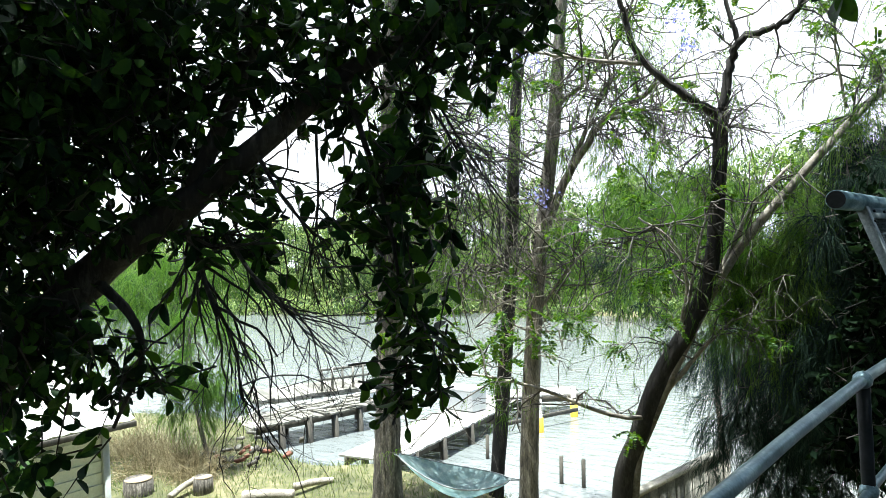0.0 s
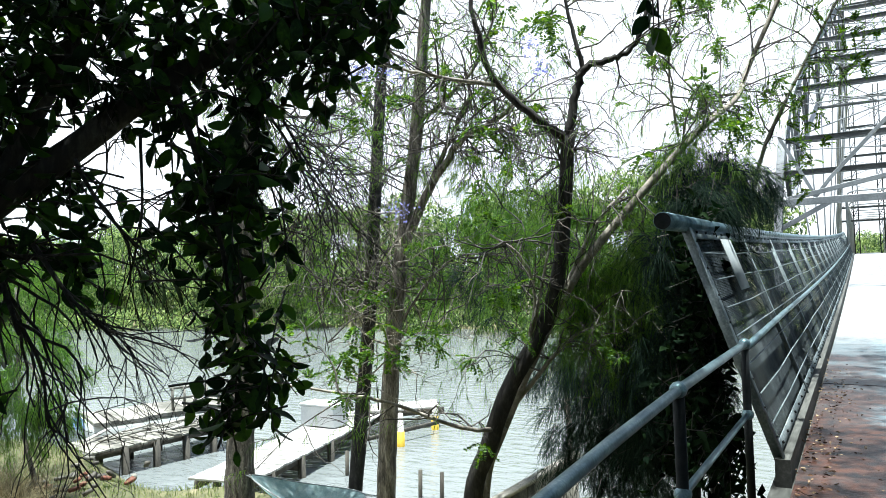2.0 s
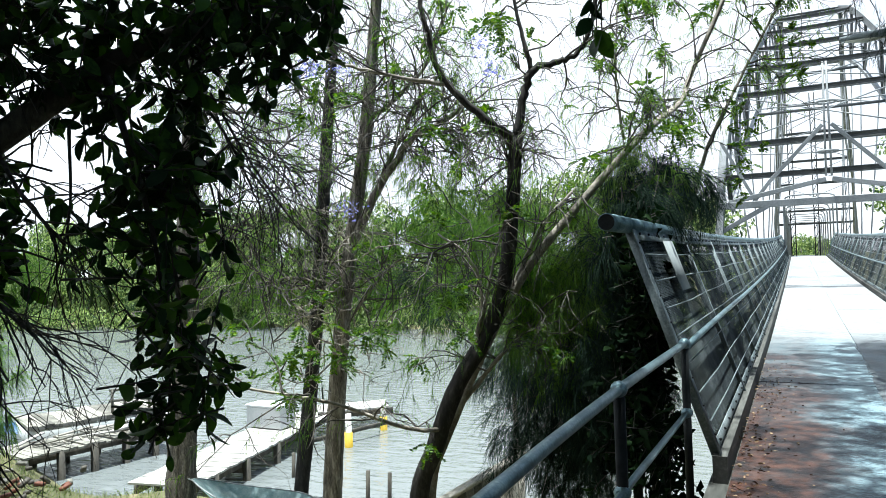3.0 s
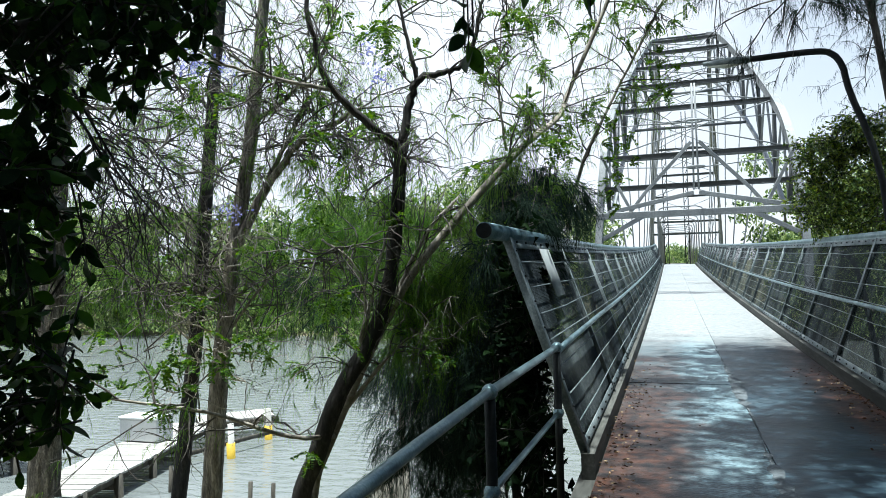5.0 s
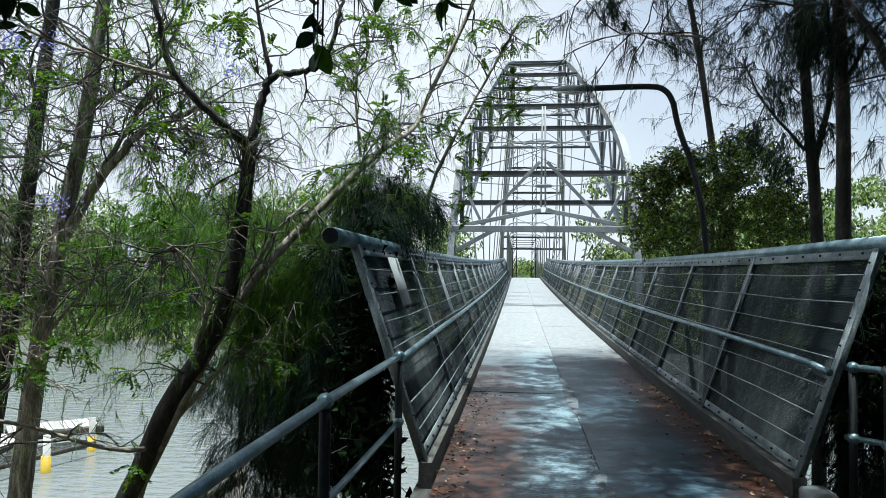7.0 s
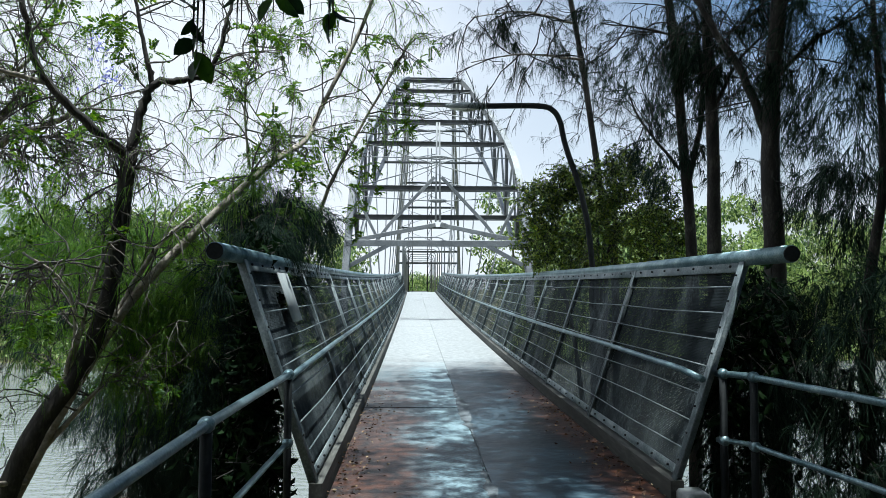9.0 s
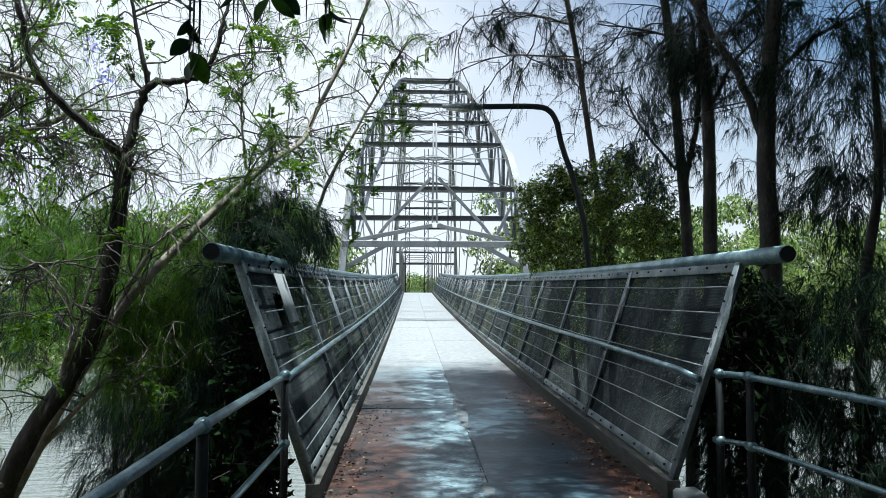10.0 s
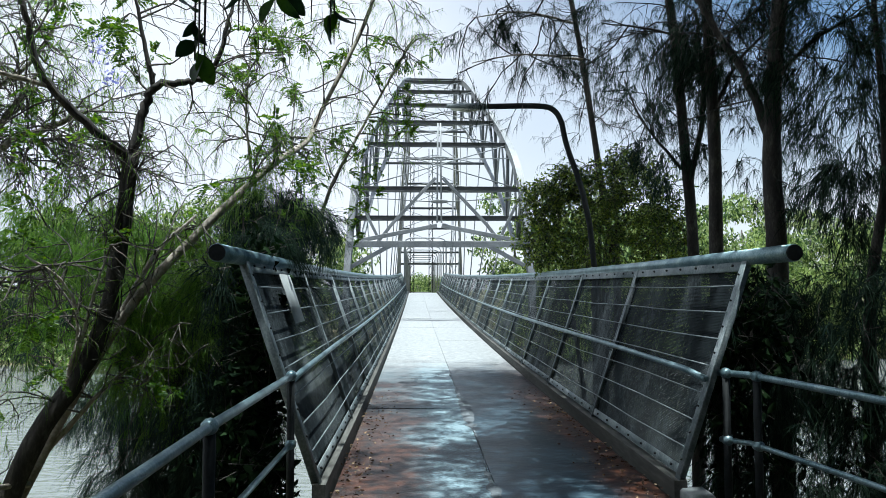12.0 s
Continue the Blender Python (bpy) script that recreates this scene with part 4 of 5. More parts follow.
def build_wharf():
    wharf = thing("old_wharf", "rickety grey timber wharf on dark piles", "wharf")
    a, b = np.array((-19.17, 11.24, -3.10)), np.array((-18.37, 16.13, -3.10))
    plank_deck(wharf, a, b, 1.9, -3.1, 0.2, "timber", 0.05, 0.02)
    d = unit(b - a)
    s = np.array((d[1], -d[0], 0))
    for k in np.linspace(0.05, 0.98, 6):
        for e in (-0.8, 0.85):
            pile(wharf, a + (b - a) * k + s * e, -3.14 + rng.uniform(-0.03, 0.05))
    for i in range(16):
        p = a + (b - a) * rng.uniform(0.1, 0.95) + s * rng.uniform(-0.7, 0.7)
        w = unit(d + rng.normal(0, 0.35, 3) * (1, 1, 0.1)) * rng.uniform(0.6, 1.6)
        g = Geo()
        g.beam((*p[:2], -3.05 + i * 0.006), (*(p + w)[:2], -3.0 + i * 0.006), 0.12, 0.04)
        part("loose_board", g, "timber" if i % 3 else "jetty", wharf)
    top = thing("pontoon", "pale floating pontoon with a timber rail", "pontoon")
    c, e = np.array((-22.39, 13.82, -3.00)), np.array((-20.62, 18.03, -3.00))
    plank_deck(top, c, e, 2.4, -3.0, 0.25, "timber", 0.12, 0.02)
    d = unit(e - c)
    s = np.array((d[1], -d[0], 0))
    g = Geo()
    g.beam(c + (0, 0, -0.45), e + (0, 0, -0.45), 2.2, 0.7, bevel=0.1)
    part("float", g, "hull", top)
    for k in np.linspace(0.55, 0.98, 6):
        p = c + (e - c) * k + s * 0.9
        g = Geo()
        g.beam((*p[:2], -3.0), (*p[:2], -2.2), 0.07, 0.07)
        part("rail_post", g, "timber", top)
    for z in (-2.25, -2.6):
        g = Geo()
        g.beam((*(c + (e - c) * 0.53 + s * 0.9)[:2], z), (*(e + s * 0.9)[:2], z), 0.05, 0.08)
        part("rail_bar", g, "timber", top)
    boat = thing("dinghy", "small boat under a dark blue tarpaulin moored by the wharf", "boat")
    p, q = np.array((-23.46, 13.81, -3.60)), np.array((-22.22, 15.83, -3.60))
    L = np.linalg.norm(q - p)
    dd = (q - p) / L
    ss = np.array((dd[1], -dd[0], 0))
    g, rows = Geo(), []
    for k in np.linspace(0, 1, 9):
        w = 0.75 * math.sin(min(1, 0.35 + k * 1.4) * math.pi / 2) * (1 - max(0, k - 0.6) ** 2 * 5.5)
        for x, z in ((-w, 0.25), (-w * 0.85, -0.2), (0, -0.4), (w * 0.85, -0.2), (w, 0.25)):
            rows.append(p + dd * L * k + ss * x + (0, 0, z))
    f = [(i * 5 + j, i * 5 + j + 1, i * 5 + j + 6, i * 5 + j + 5) for i in range(8) for j in range(4)]
    g.add(rows, f)
    part("hull", g, "hull", boat, "pale painted hull")
    g, rows = Geo(), []
    for k in np.linspace(0, 1, 9):
        w = 0.78 * math.sin(min(1, 0.35 + k * 1.4) * math.pi / 2) * (1 - max(0, k - 0.6) ** 2 * 5.5)
        for x, z in ((-w, 0.2), (-w * 0.6, 0.36), (0, 0.48 + 0.05 * math.sin(k * 20)), (w * 0.6, 0.36), (w, 0.2)):
            rows.append(p + dd * L * k + ss * x + (0, 0, z))
    g.add(rows, f)
    part("tarpaulin", g, "tarp", boat)


build_wharf()


def build_house():
    house = thing("boat_shed", "white weatherboard shed with a pale sheet roof on the bank", "shed")
    c = np.array((-12.31, 4.71, -0.91))
    far = np.array((-12.11, 2.73, -0.63))
    w = unit((far - c) * (1, 1, 0))
    back = np.array((-w[1], w[0], 0))
    if back.dot(c * (1, 1, 0)) < 0:
        back = -back
    top, L, depth = c[2], 7.0, 5.0
    g = Geo()
    g.beam(c + w * L / 2 + back * 0.1 + (0, 0, -1.5 - 0.02), c + w * L / 2 + back * (depth - 0.1) + (0, 0, -1.5 - 0.02), L - 0.1, 3.0)
    part("wall_core", g, "board", house)
    for i in range(15):
        z = top - 0.1 - 0.19 * i
        g = Geo()
        g.beam(c + back * 0.02 + (0, 0, z - top), c + w * L + back * 0.02 + (0, 0, z - top), 0.03, 0.2, up=(back[0] * -0.15, back[1] * -0.15, 1))
        part("weatherboard", g, "board", house, smooth=False)
    g = Geo()
    g.beam(c + (0, 0, 0) - back * 0.01, c + (0, 0, -3.0) - back * 0.01, 0.11, 0.11)
    part("corner_board", g, "hull", house)
    e0 = c - w * 0.35 - back * 0.35 + (0, 0, 0.06)
    ridge = e0 + back * (depth / 2 + 0.35) + (0, 0, 1.25)
    g = Geo()
    n = 60
    xs = np.linspace(0, L + 0.7, n)
    zig = 0.012 * np.sin(np.arange(n) * np.pi / 1.0 + np.pi / 2)
    up = np.array((0, 0, 1.0))
    rows = np.concatenate([[e0 + w * x + up * z for x, z in zip(xs, zig)], [ridge + w * x + up * z for x, z in zip(xs, zig)],
                           [e0 + back * (depth + 0.7) + w * x + up * z for x, z in zip(xs, zig)]])
    i = np.arange(n - 1)
    g.add(rows, np.concatenate([np.stack([i, i + 1, i + n + 1, i + n], -1), np.stack([i + n, i + n + 1, i + 2 * n + 1, i + 2 * n], -1)]))
    part("roof_sheet", g, "roof", house, smooth=False)
    g = Geo()
    g.beam(e0 + (0, 0, -0.07), e0 + w * (L + 0.7) + (0, 0, -0.07), 0.1, 0.09)
    part("gutter", g, "pile", house, "dark gutter along the eave")


build_house()


def build_hammock():
    ham = thing("hammock", "sagging blue-grey net hammock slung between two trunks", "hammock")
    a, b = np.array((-9.75, 8.98, -2.06)), np.array((-8.24, 10.32, -2.62))
    d = b - a
    s = unit(np.cross(d, (0, 0, 1)))
    nu, nv = 26, 12
    rows = []
    for u in np.linspace(0, 1, nu):
        w = 0.12 + 0.75 * math.sin(math.pi * u) ** 0.7
        for v in np.linspace(-1, 1, nv):
            rows.append(a + d * u + s * w * v * 0.8 + (0, 0, -0.5 * math.sin(math.pi * u) + 0.35 * v * v * math.sin(math.pi * u) + 0.02 * math.sin(9 * v + 5 * u)))
    g = Geo()
    i = (np.arange(nu - 1)[:, None] * nv + np.arange(nv - 1)[None]).ravel()
    g.add(rows, np.stack([i, i + 1, i + nv + 1, i + nv], -1))
    part("net_cloth", g, "net", ham)
    r = np.array(rows).reshape(nu, nv, 3)
    for v in (0, nv - 1):
        g = Geo()
        g.tube(r[:, v], 0.014, 6)
        part("hem", g, "plate", ham, "pale hem cord")
    for e, q in ((0, np.array((-10.17, 9.12, -2.09))), (-1, np.array((-8.24, 10.82, -2.76)))):
        g = Geo()
        for v in (0, 4, 8, nv - 1):
            g.tube([r[e, v], q], 0.006, 4)
        part("cord", g, "plate", ham)


build_hammock()


def build_fence():
    fence = thing("timber_fence", "low grey timber retaining fence beside the river path", "fence")
    a, b = np.array((-5.60, 9.42, -2.31)), np.array((-4.75, 12.00, -1.89))
    d = b - a
    g = Geo()
    g.beam(a, b, 0.16, 0.07)
    part("capping_rail", g, "timber", fence, "pale weathered top rail")
    n = 14
    for i in range(n):
        p = a + d * (i + 0.5) / n
        g = Geo()
        g.beam(p + (0, 0, -0.05), p + (0, 0, -1.7), np.linalg.norm(d) / n - 0.02, 0.04, up=np.cross(d, (0, 0, 1)))
        part("paling", g, "timber", fence)


build_fence()


def build_stump(p, r, h):
    st = thing("stump", "sawn tree stump standing on the grass", "stump", "sawn stumps")
    g = Geo()
    g.tube([(p[0], p[1], -3.3), (p[0], p[1], -2.9), (p[0] + 0.02, p[1], -3.0 + h)], (r * 1.25, r, r * 0.95), 12)
    part("stump_bark", g, "bark_grey", st)
    g = Geo()
    g.tube([(p[0] + 0.02, p[1], -3.0 + h), (p[0] + 0.02, p[1], -2.99 + h)], r * 0.9, 12)
    part("cut_face", g, "cutwood", st, "pale sawn end grain")


for p, r, h in (((-14.74, 6.34, -3.00), 0.3, 0.35), ((-13.89, 7.31, -3.00), 0.2, 0.28)):
    build_stump(p, r, h)
for p, q, r in (((-13.95, 6.61, -2.95), (-14.19, 7.38, -2.80), 0.07), ((-12.65, 7.46, -2.95), (-11.89, 8.12, -2.95), 0.12), ((-12.29, 8.42, -2.95), (-11.94, 9.17, -2.95), 0.08)):
    log = thing("fallen_log", "short grey log lying on the grass", "log", "fallen logs")
    g = Geo()
    limb(g, [p, (np.array(p) + q) / 2 + (0, 0, 0.03), q], r, r * 0.8, 10)
    part("log_bark", g, "bark_pale", log)
heap = thing("rubbish_heap", "rusty red-brown pile of bricks and debris at the shore", "debris")
c = np.array((-15.60, 9.33, -3.10))
for i in range(36):
    g = Geo()
    a = c + rng.normal(0, 0.5, 3) * (1, 1, 0) + (0, 0, 0.05 + abs(rng.normal(0, 0.12)))
    w = unit(rng.normal(size=3) * (1, 1, 0.3)) * rng.uniform(0.06, 0.13)
    g.beam(a - w, a + w, 0.11, 0.07)
    part("debris_piece", g, ("brick", "pile", "pile", "timber")[i % 4], heap)


def build_grass():
    """Tufts on the bank, and dry tussocks."""
    g = Geo()
    n = 26000
    x, y = rng.uniform(-24, 0, n), rng.uniform(6, 14.5, n)
    z = bank_height(x, y)
    ok = z > -3.5
    at = np.stack([x, y, z - 0.02], -1)[ok]
    n = len(at)
    strands(g, at, rng.normal(0, 0.4, (n, 3)) + (0, 0, 1), rng.uniform(0.08, 0.22, n), 0.012, 0.1, 2)
    tagged(part("grass", g, "grass"), "short sunlit green grass on the bank", "grass", kind="stuff")
    g = Geo()
    for c, r, k in (((-15.96, 7.50, -3.00), 0.9, 900), ((-18.34, 7.94, -3.00), 0.8, 600), ((-14.96, 7.64, -3.00), 0.6, 500)):
        at = np.array(c) + rng.normal(0, r * 0.5, (k, 3)) * (1, 1, 0)
        strands(g, at, rng.normal(0, 0.5, (k, 3)) + (0, 0, 1.1), rng.uniform(0.5, 1.1, k), 0.014, 0.35, 3)
    tagged(part("dry_tussock", g, "drygrass"), "straw-coloured dry grass tussocks", "grass", kind="stuff")


build_grass()


# ---- far bank ----
def build_far_woods():
    g, t = Geo(), Geo()
    for i in range(150):
        x = rng.uniform(-120, 75)
        y = 53 + 0.04 * x + abs(rng.normal(0, 7))
        if abs(x - AXIS) < 6:
            y = 116 + rng.uniform(0, 12)
        h = rng.uniform(5.5, 10.5) + (y - 53) * 0.25
        if abs(x - AXIS) < 6:
            h = rng.uniform(4.0, 7.0)
        base = -2.8
        t.tube([(x, y, base - 0.6), (x + 0.2, y, base + h * 0.4), (x - 0.1, y, base + h * 0.8)], (0.22, 0.16, 0.06), 6)
        for j in range(9):
            k = rng.uniform(0.05, 1)
            c = np.array((x + rng.normal(0, 1.4), y + rng.normal(0, 1.2) - 0.6, base + h * k))
            m = 300
            at = in_blob(c, (1.7, 1.5, 1.2), m, 0.3)
            leaves(g, at, rng.normal(0, 0.5, (m, 3)) + (0, 0, -0.7), rng.uniform(0.22, 0.5, m), 0.4)
    for i in range(130):
        x = rng.uniform(-110, 60)
        m = 220
        at = in_blob((x, 50.6 + 0.04 * x + 1.5 * math.sin(x * 0.11) + rng.normal(0, 0.8), -3.0 + rng.uniform(-0.3, 0.8)), (1.9, 1.0, 0.9), m, 0.2)
        leaves(g, at, rng.normal(0, 0.5, (m, 3)) + (0, 0, -0.7), rng.uniform(0.2, 0.45, m), 0.4)
    owner = tagged(part("woods", g, "far_leaf"), "olive-green trees crowding the far river bank", "trees", kind="stuff")
    part("trunks", t, "bark_grey", owner)


build_far_woods()


# ---- trees ----
def ground_under(p):
    return (p[0], p[1], float(bank_height(np.float64(p[0]), np.float64(p[1]))) - 0.3)


def build_broadleaf():
    """The dark tree over the ramp's side: heavy limb, crown of glossy leaves and hanging dead twigs."""
    tree = thing("broadleaf_tree", "dark broad-leaved tree with a heavy sloping limb and glossy leaves", "tree")
    w, tw, lf = Geo(), Geo(), Geo()
    main = limb(w, [(-4.40, 0.56, 0.52), (-4.03, 0.83, 1.09), (-3.72, 1.15, 1.54), (-3.55, 1.29, 1.71), (-3.32, 1.51, 1.92), (-3.09, 1.70, 2.13), (-2.77, 1.95, 2.43), (-2.34, 2.24, 2.67), (-1.93, 2.42, 2.83)], 0.125, 0.03, 12)
    limb(w, [ground_under((-4.40, 0.56, 0.52)), (-4.40, 0.56, 0.52)], 0.24, 0.17, 12)
    l2 = limb(w, [(-4.40, 0.56, 0.52), (-4.18, 0.66, 1.57), (-3.94, 0.80, 2.20), (-3.72, 1.13, 2.81), (-3.50, 1.39, 3.28)], 0.14, 0.05, 10)
    l3 = limb(w, [(-3.33, 1.50, 1.95), (-3.21, 1.69, 2.45), (-3.13, 1.81, 2.81), (-2.99, 1.83, 3.16)], 0.05, 0.025, 8)
    l4 = limb(w, [(-2.77, 1.95, 2.46), (-2.64, 1.95, 2.17), (-2.49, 1.96, 1.72), (-2.46, 1.99, 1.32)], 0.022, 0.006, 6)
    l5 = limb(w, [(-3.71, 1.15, 1.59), (-3.46, 1.24, 1.38), (-3.44, 1.27, 1.17), (-3.50, 1.16, 0.88)], 0.03, 0.008, 6)
    l6 = limb(w, [(-1.93, 2.42, 2.83), (-1.49, 2.65, 2.89), (-0.91, 2.79, 2.84), (-0.42, 2.90, 2.88)], 0.034, 0.01, 6)
    part("trunk", w, "bark_dark", tree, "dark trunk and limbs mottled with light")
    blobs = [((-3.68, 0.96, 2.51), 0.62, 250), ((-3.69, 0.94, 1.98), 0.55, 150), ((-3.81, 0.87, 1.40), 0.42, 90), ((-3.47, 1.22, 2.7), 0.6, 165), ((-3.54, 1.31, 2.3), 0.46, 95),
             ((-3.28, 1.59, 2.68), 0.5, 80), ((-3.04, 1.77, 2.5), 0.36, 34), ((-2.83, 1.88, 2.7), 0.42, 32), ((-2.79, 1.93, 2.36), 0.26, 18), ((-2.54, 2.06, 2.58), 0.36, 24),
             ((-2.6, 1.97, 1.99), 0.28, 25), ((-2.42, 2.01, 1.77), 0.3, 25), ((-2.42, 2.01, 1.26), 0.28, 22), ((-2.46, 1.97, 1.50), 0.24, 12), ((-2.62, 1.95, 1.7), 0.2, 8), ((-3.3, 1.72, 1.95), 0.25, 18), ((-3.15, 1.8, 1.7), 0.2, 8), ((-2.46, 1.99, 1.00), 0.12, 14), ((-2.38, 2.07, 1.97), 0.16, 18), ((-2.39, 2.06, 2.29), 0.14, 12),
             ((-2.27, 2.16, 2.66), 0.18, 18)]
    blobs += [ ((-2.06, 2.33, 2.69), 0.14, 12), ((-2.50, 2.09, 2.92), 0.4, 25), ((-3.45, 1.25, 1.14), 0.2, 20), ((-3.64, 1.06, 1.24), 0.2, 18),
             ((-3.66, 1.00, 0.81), 0.13, 6), ((-3.72, 0.83, 0.72), 0.13, 5), ((-3.25, 1.62, 1.72), 0.2, 14), ((-3.5, 1.42, 1.72), 0.18, 12), ((-3.44, 1.51, 1.57), 0.14, 4), ((-3.10, 1.68, 1.82), 0.18, 6), ((-4.00, 0.55, 1.82), 0.8, 240), ((-3.99, 0.59, 2.56), 0.8, 260),
             ((-1.95, 2.35, 2.60), 0.16, 12), ((-2.22, 2.10, 2.46), 0.3, 30), ((-2.13, 2.19, 2.35), 0.12, 8)]
    for c, r, k in blobs:
        p = in_blob(c, (r, r, r), int(k * 0.76), 0.1)
        out = unit(p - np.array(c) + rng.normal(0, 0.3, p.shape) + (0, 0, -0.15))
        sprigs(tw, lf, p, out, 8, 0.1, 0.5, True)
    for c, k in (((-0.90, 2.79, 2.61), 2), ((-0.86, 2.80, 2.55), 1), ((-0.39, 2.91, 2.71), 2), ((-0.72, 2.84, 2.72), 2), ((-0.55, 2.88, 2.78), 3)):
        p = np.array(c) + rng.normal(0, 0.03, (k, 3))
        sprigs(tw, lf, p, np.tile((0, 0, -1.0), (k, 1)), 4, 0.125, 0.55, True)
    part("crown", lf, "fig_leaf", tree, "dense dark green glossy leaves")
    dead, tips = Geo(), []
    for a, b, r, m in (((-3.36, 1.45, 1.86), (-3.20, 1.52, 1.35), 0.02, 13), ((-3.21, 1.52, 1.41), (-3.16, 1.60, 0.98), 0.011, 9), ((-3.10, 1.69, 2.13), (-2.78, 1.78, 1.69), 0.012, 12), ((-3.17, 1.57, 1.72), (-2.85, 1.69, 1.34), 0.012, 12), ((-2.77, 1.80, 2.17), (-2.81, 1.75, 1.54), 0.008, 8),
                       ((-2.7, 2.35, 2.45), (-2.45, 2.5, 1.95), 0.01, 15), ((-2.6, 2.4, 2.4), (-2.3, 2.65, 1.75), 0.008, 13), ((-2.75, 2.3, 2.3), (-2.6, 2.45, 1.75), 0.008, 11)):
        line = limb(dead, [a, (np.array(a) + b) / 2 + rng.normal(0, 0.05, 3), b], r, r * 0.5, 6)
        at, way = along(line, m, 0.15)
        for p, d in zip(at, way):
            twig(dead, p, d * 0.4 + (0.35, 0.3, -0.05) + rng.normal(0, 0.4, 3), rng.uniform(0.3, 0.65), r * 0.45, 2, tips, 0.16, 0.6, 2)
    part("dead_branch", dead, "bark_dark", tree, "bare drooping dead twigs")
    tagged(part("twig_growth", tw, "bark_dark", tree), kind="stuff")


build_broadleaf()


def fronds(geo, p, d, count=6, size=0.19):
    """A spray of feathered leaves with small leaflets on both sides."""
    for _ in range(count):
        w = unit(np.asarray(d) * 0.4 + rng.normal(0, 0.6, 3) + (0, 0, -0.1))
        sd = unit(np.cross(w, (0, 0, 1)) + rng.normal(0, 0.2, 3))
        m = 14
        s = np.linspace(0.15, 1, m)[:, None]
        spine = p + w * s * size + np.array((0, 0, -0.3 * size)) * s ** 2
        for sg in (-1, 1):
            leaves(geo, spine, sd * sg + w * 0.6 + rng.normal(0, 0.12, (m, 3)), size * 0.24 * rng.uniform(0.7, 1.2, m), 0.42, 0.1)


def bare_tree(name, label, trunk, r0, r1, branches, bark="bark_grey", tufts=(), twigs_n=20, twig_len=0.9, needle="needle", group="trees on the bank", mess=0, greens=0, twig_r=0.011, low=0.5, sprays=(), blossoms=(), pales=0):
    """A tall straggly tree: trunk, measured limbs, a tangle of twigs and loose tufts of needles."""
    tree = thing(name, label, "tree", group)
    w, tw, nd, gr, tips = Geo(), Geo(), Geo(), Geo(), []
    pts = [ground_under(trunk[0])] + list(trunk)
    line = limb(w, pts, r0, r1, 12, 0.0)
    part("trunk", w, bark, tree)
    lines = [line]
    for k, (pp, a, b) in enumerate(branches):
        g = Geo()
        lines.append(limb(g, pp, a, b, 8, a * 0.15))
        # thin limbs are pale; this bark colour also carries the sunlight on them
        part("limb", g, "bark_pale" if a < 0.028 else bark, tree)
    for i, ln in enumerate(lines):
        at, way = along(ln, int(1.4 * twigs_n) if i == 0 else int(0.7 * twigs_n), low if i == 0 else 0.2)
        for p, d in zip(at, way):
            twig(tw, p, d * 0.3 + rng.normal(0, 0.6, 3) + (0, 0, 0.1), twig_len * rng.uniform(0.5, 1.2), twig_r, 2, tips, 0.08, 0.7, 3)
    if tw.n:
        tagged(part("twig_tangle", tw, "bark_dark" if needle == "needle_shaded" else "twig", tree, "tangle of thin bare twigs"), kind="stuff")
    # low twigs in pale bark, so the colour holds the sunlight they catch
    if pales:
        pg, ends = Geo(), []
        at, way = along(line, pales, 0.38, 0.62)
        for p, d in zip(at, way):
            twig(pg, p, rng.normal(0, 0.8, 3) * (1, 1, 0.5) - (0, 0.3, 0), twig_len * rng.uniform(0.7, 1.4), twig_r * 1.1, 2, ends, -0.02, 0.8, 3, 0.34)
        tagged(part("sunlit_twig_growth", pg, "bark_pale", tree, "crooked bare twigs with sunlight put into their pale colour"), kind="stuff")
    sel = [tips[i] for i in rng.permutation(len(tips))]
    k = int(len(sel) * mess)
    per = 13
    if k:
        at = np.repeat(np.array([s[0] for s in sel[:k]]), per, 0) - np.repeat(np.array([s[1] for s in sel[:k]]), per, 0) * rng.uniform(0, 0.4, (per * k, 1))
        way = np.repeat(np.array([s[1] for s in sel[:k]]), per, 0) * 0.5 + rng.normal(0, 0.3, (per * k, 3)) + (0, 0, -0.5)
        strands(nd, at, way, rng.uniform(0.06, 0.24, per * k), twig_r * 0.42, 0.4, 2)
    tg = Geo()
    casuarina_tufts(tg, nd, tufts, 0.34, twig_r * 0.8)
    if nd.n:
        part("needles", nd, needle, tree, "loose drooping green needles")
    if tg.n:
        tagged(part("twig_growth", tg, "twig", tree), kind="stuff")
    k = max(1, int(len(sel) * greens)) if greens else 0
    if k:
        for p, d in sel[-k:]:
            fronds(gr, p, d)
        for p in sprays:
            near = min(sel, key=lambda s: np.linalg.norm(s[0] - np.array(p)))[0]
            p = np.array(p)
            for _ in range(3):
                fronds(gr, p + rng.normal(0, 0.16, 3), rng.normal(0, 1, 3), 6, 0.155)
            st = Geo()
            st.tube([near, (near + p) / 2 + (0, 0, 0.05), p], (0.008, 0.006, 0.003), 5)
            part("spray_stem", st, "twig", tree)
        part("new_leaves", gr, "spring_leaf", tree, "bright fresh green leaf sprays")
    if blossoms:
        bl = Geo()
        for p in blossoms:
            at = np.array(p) + rng.normal(0, 0.11, (70, 3))
            leaves(bl, at, rng.normal(0, 1, (70, 3)), rng.uniform(0.03, 0.06, 70), 0.6)
        tagged(part("blossom", bl, "bloom", tree, "pale lilac blossom sprays"), kind="stuff")
    return tree


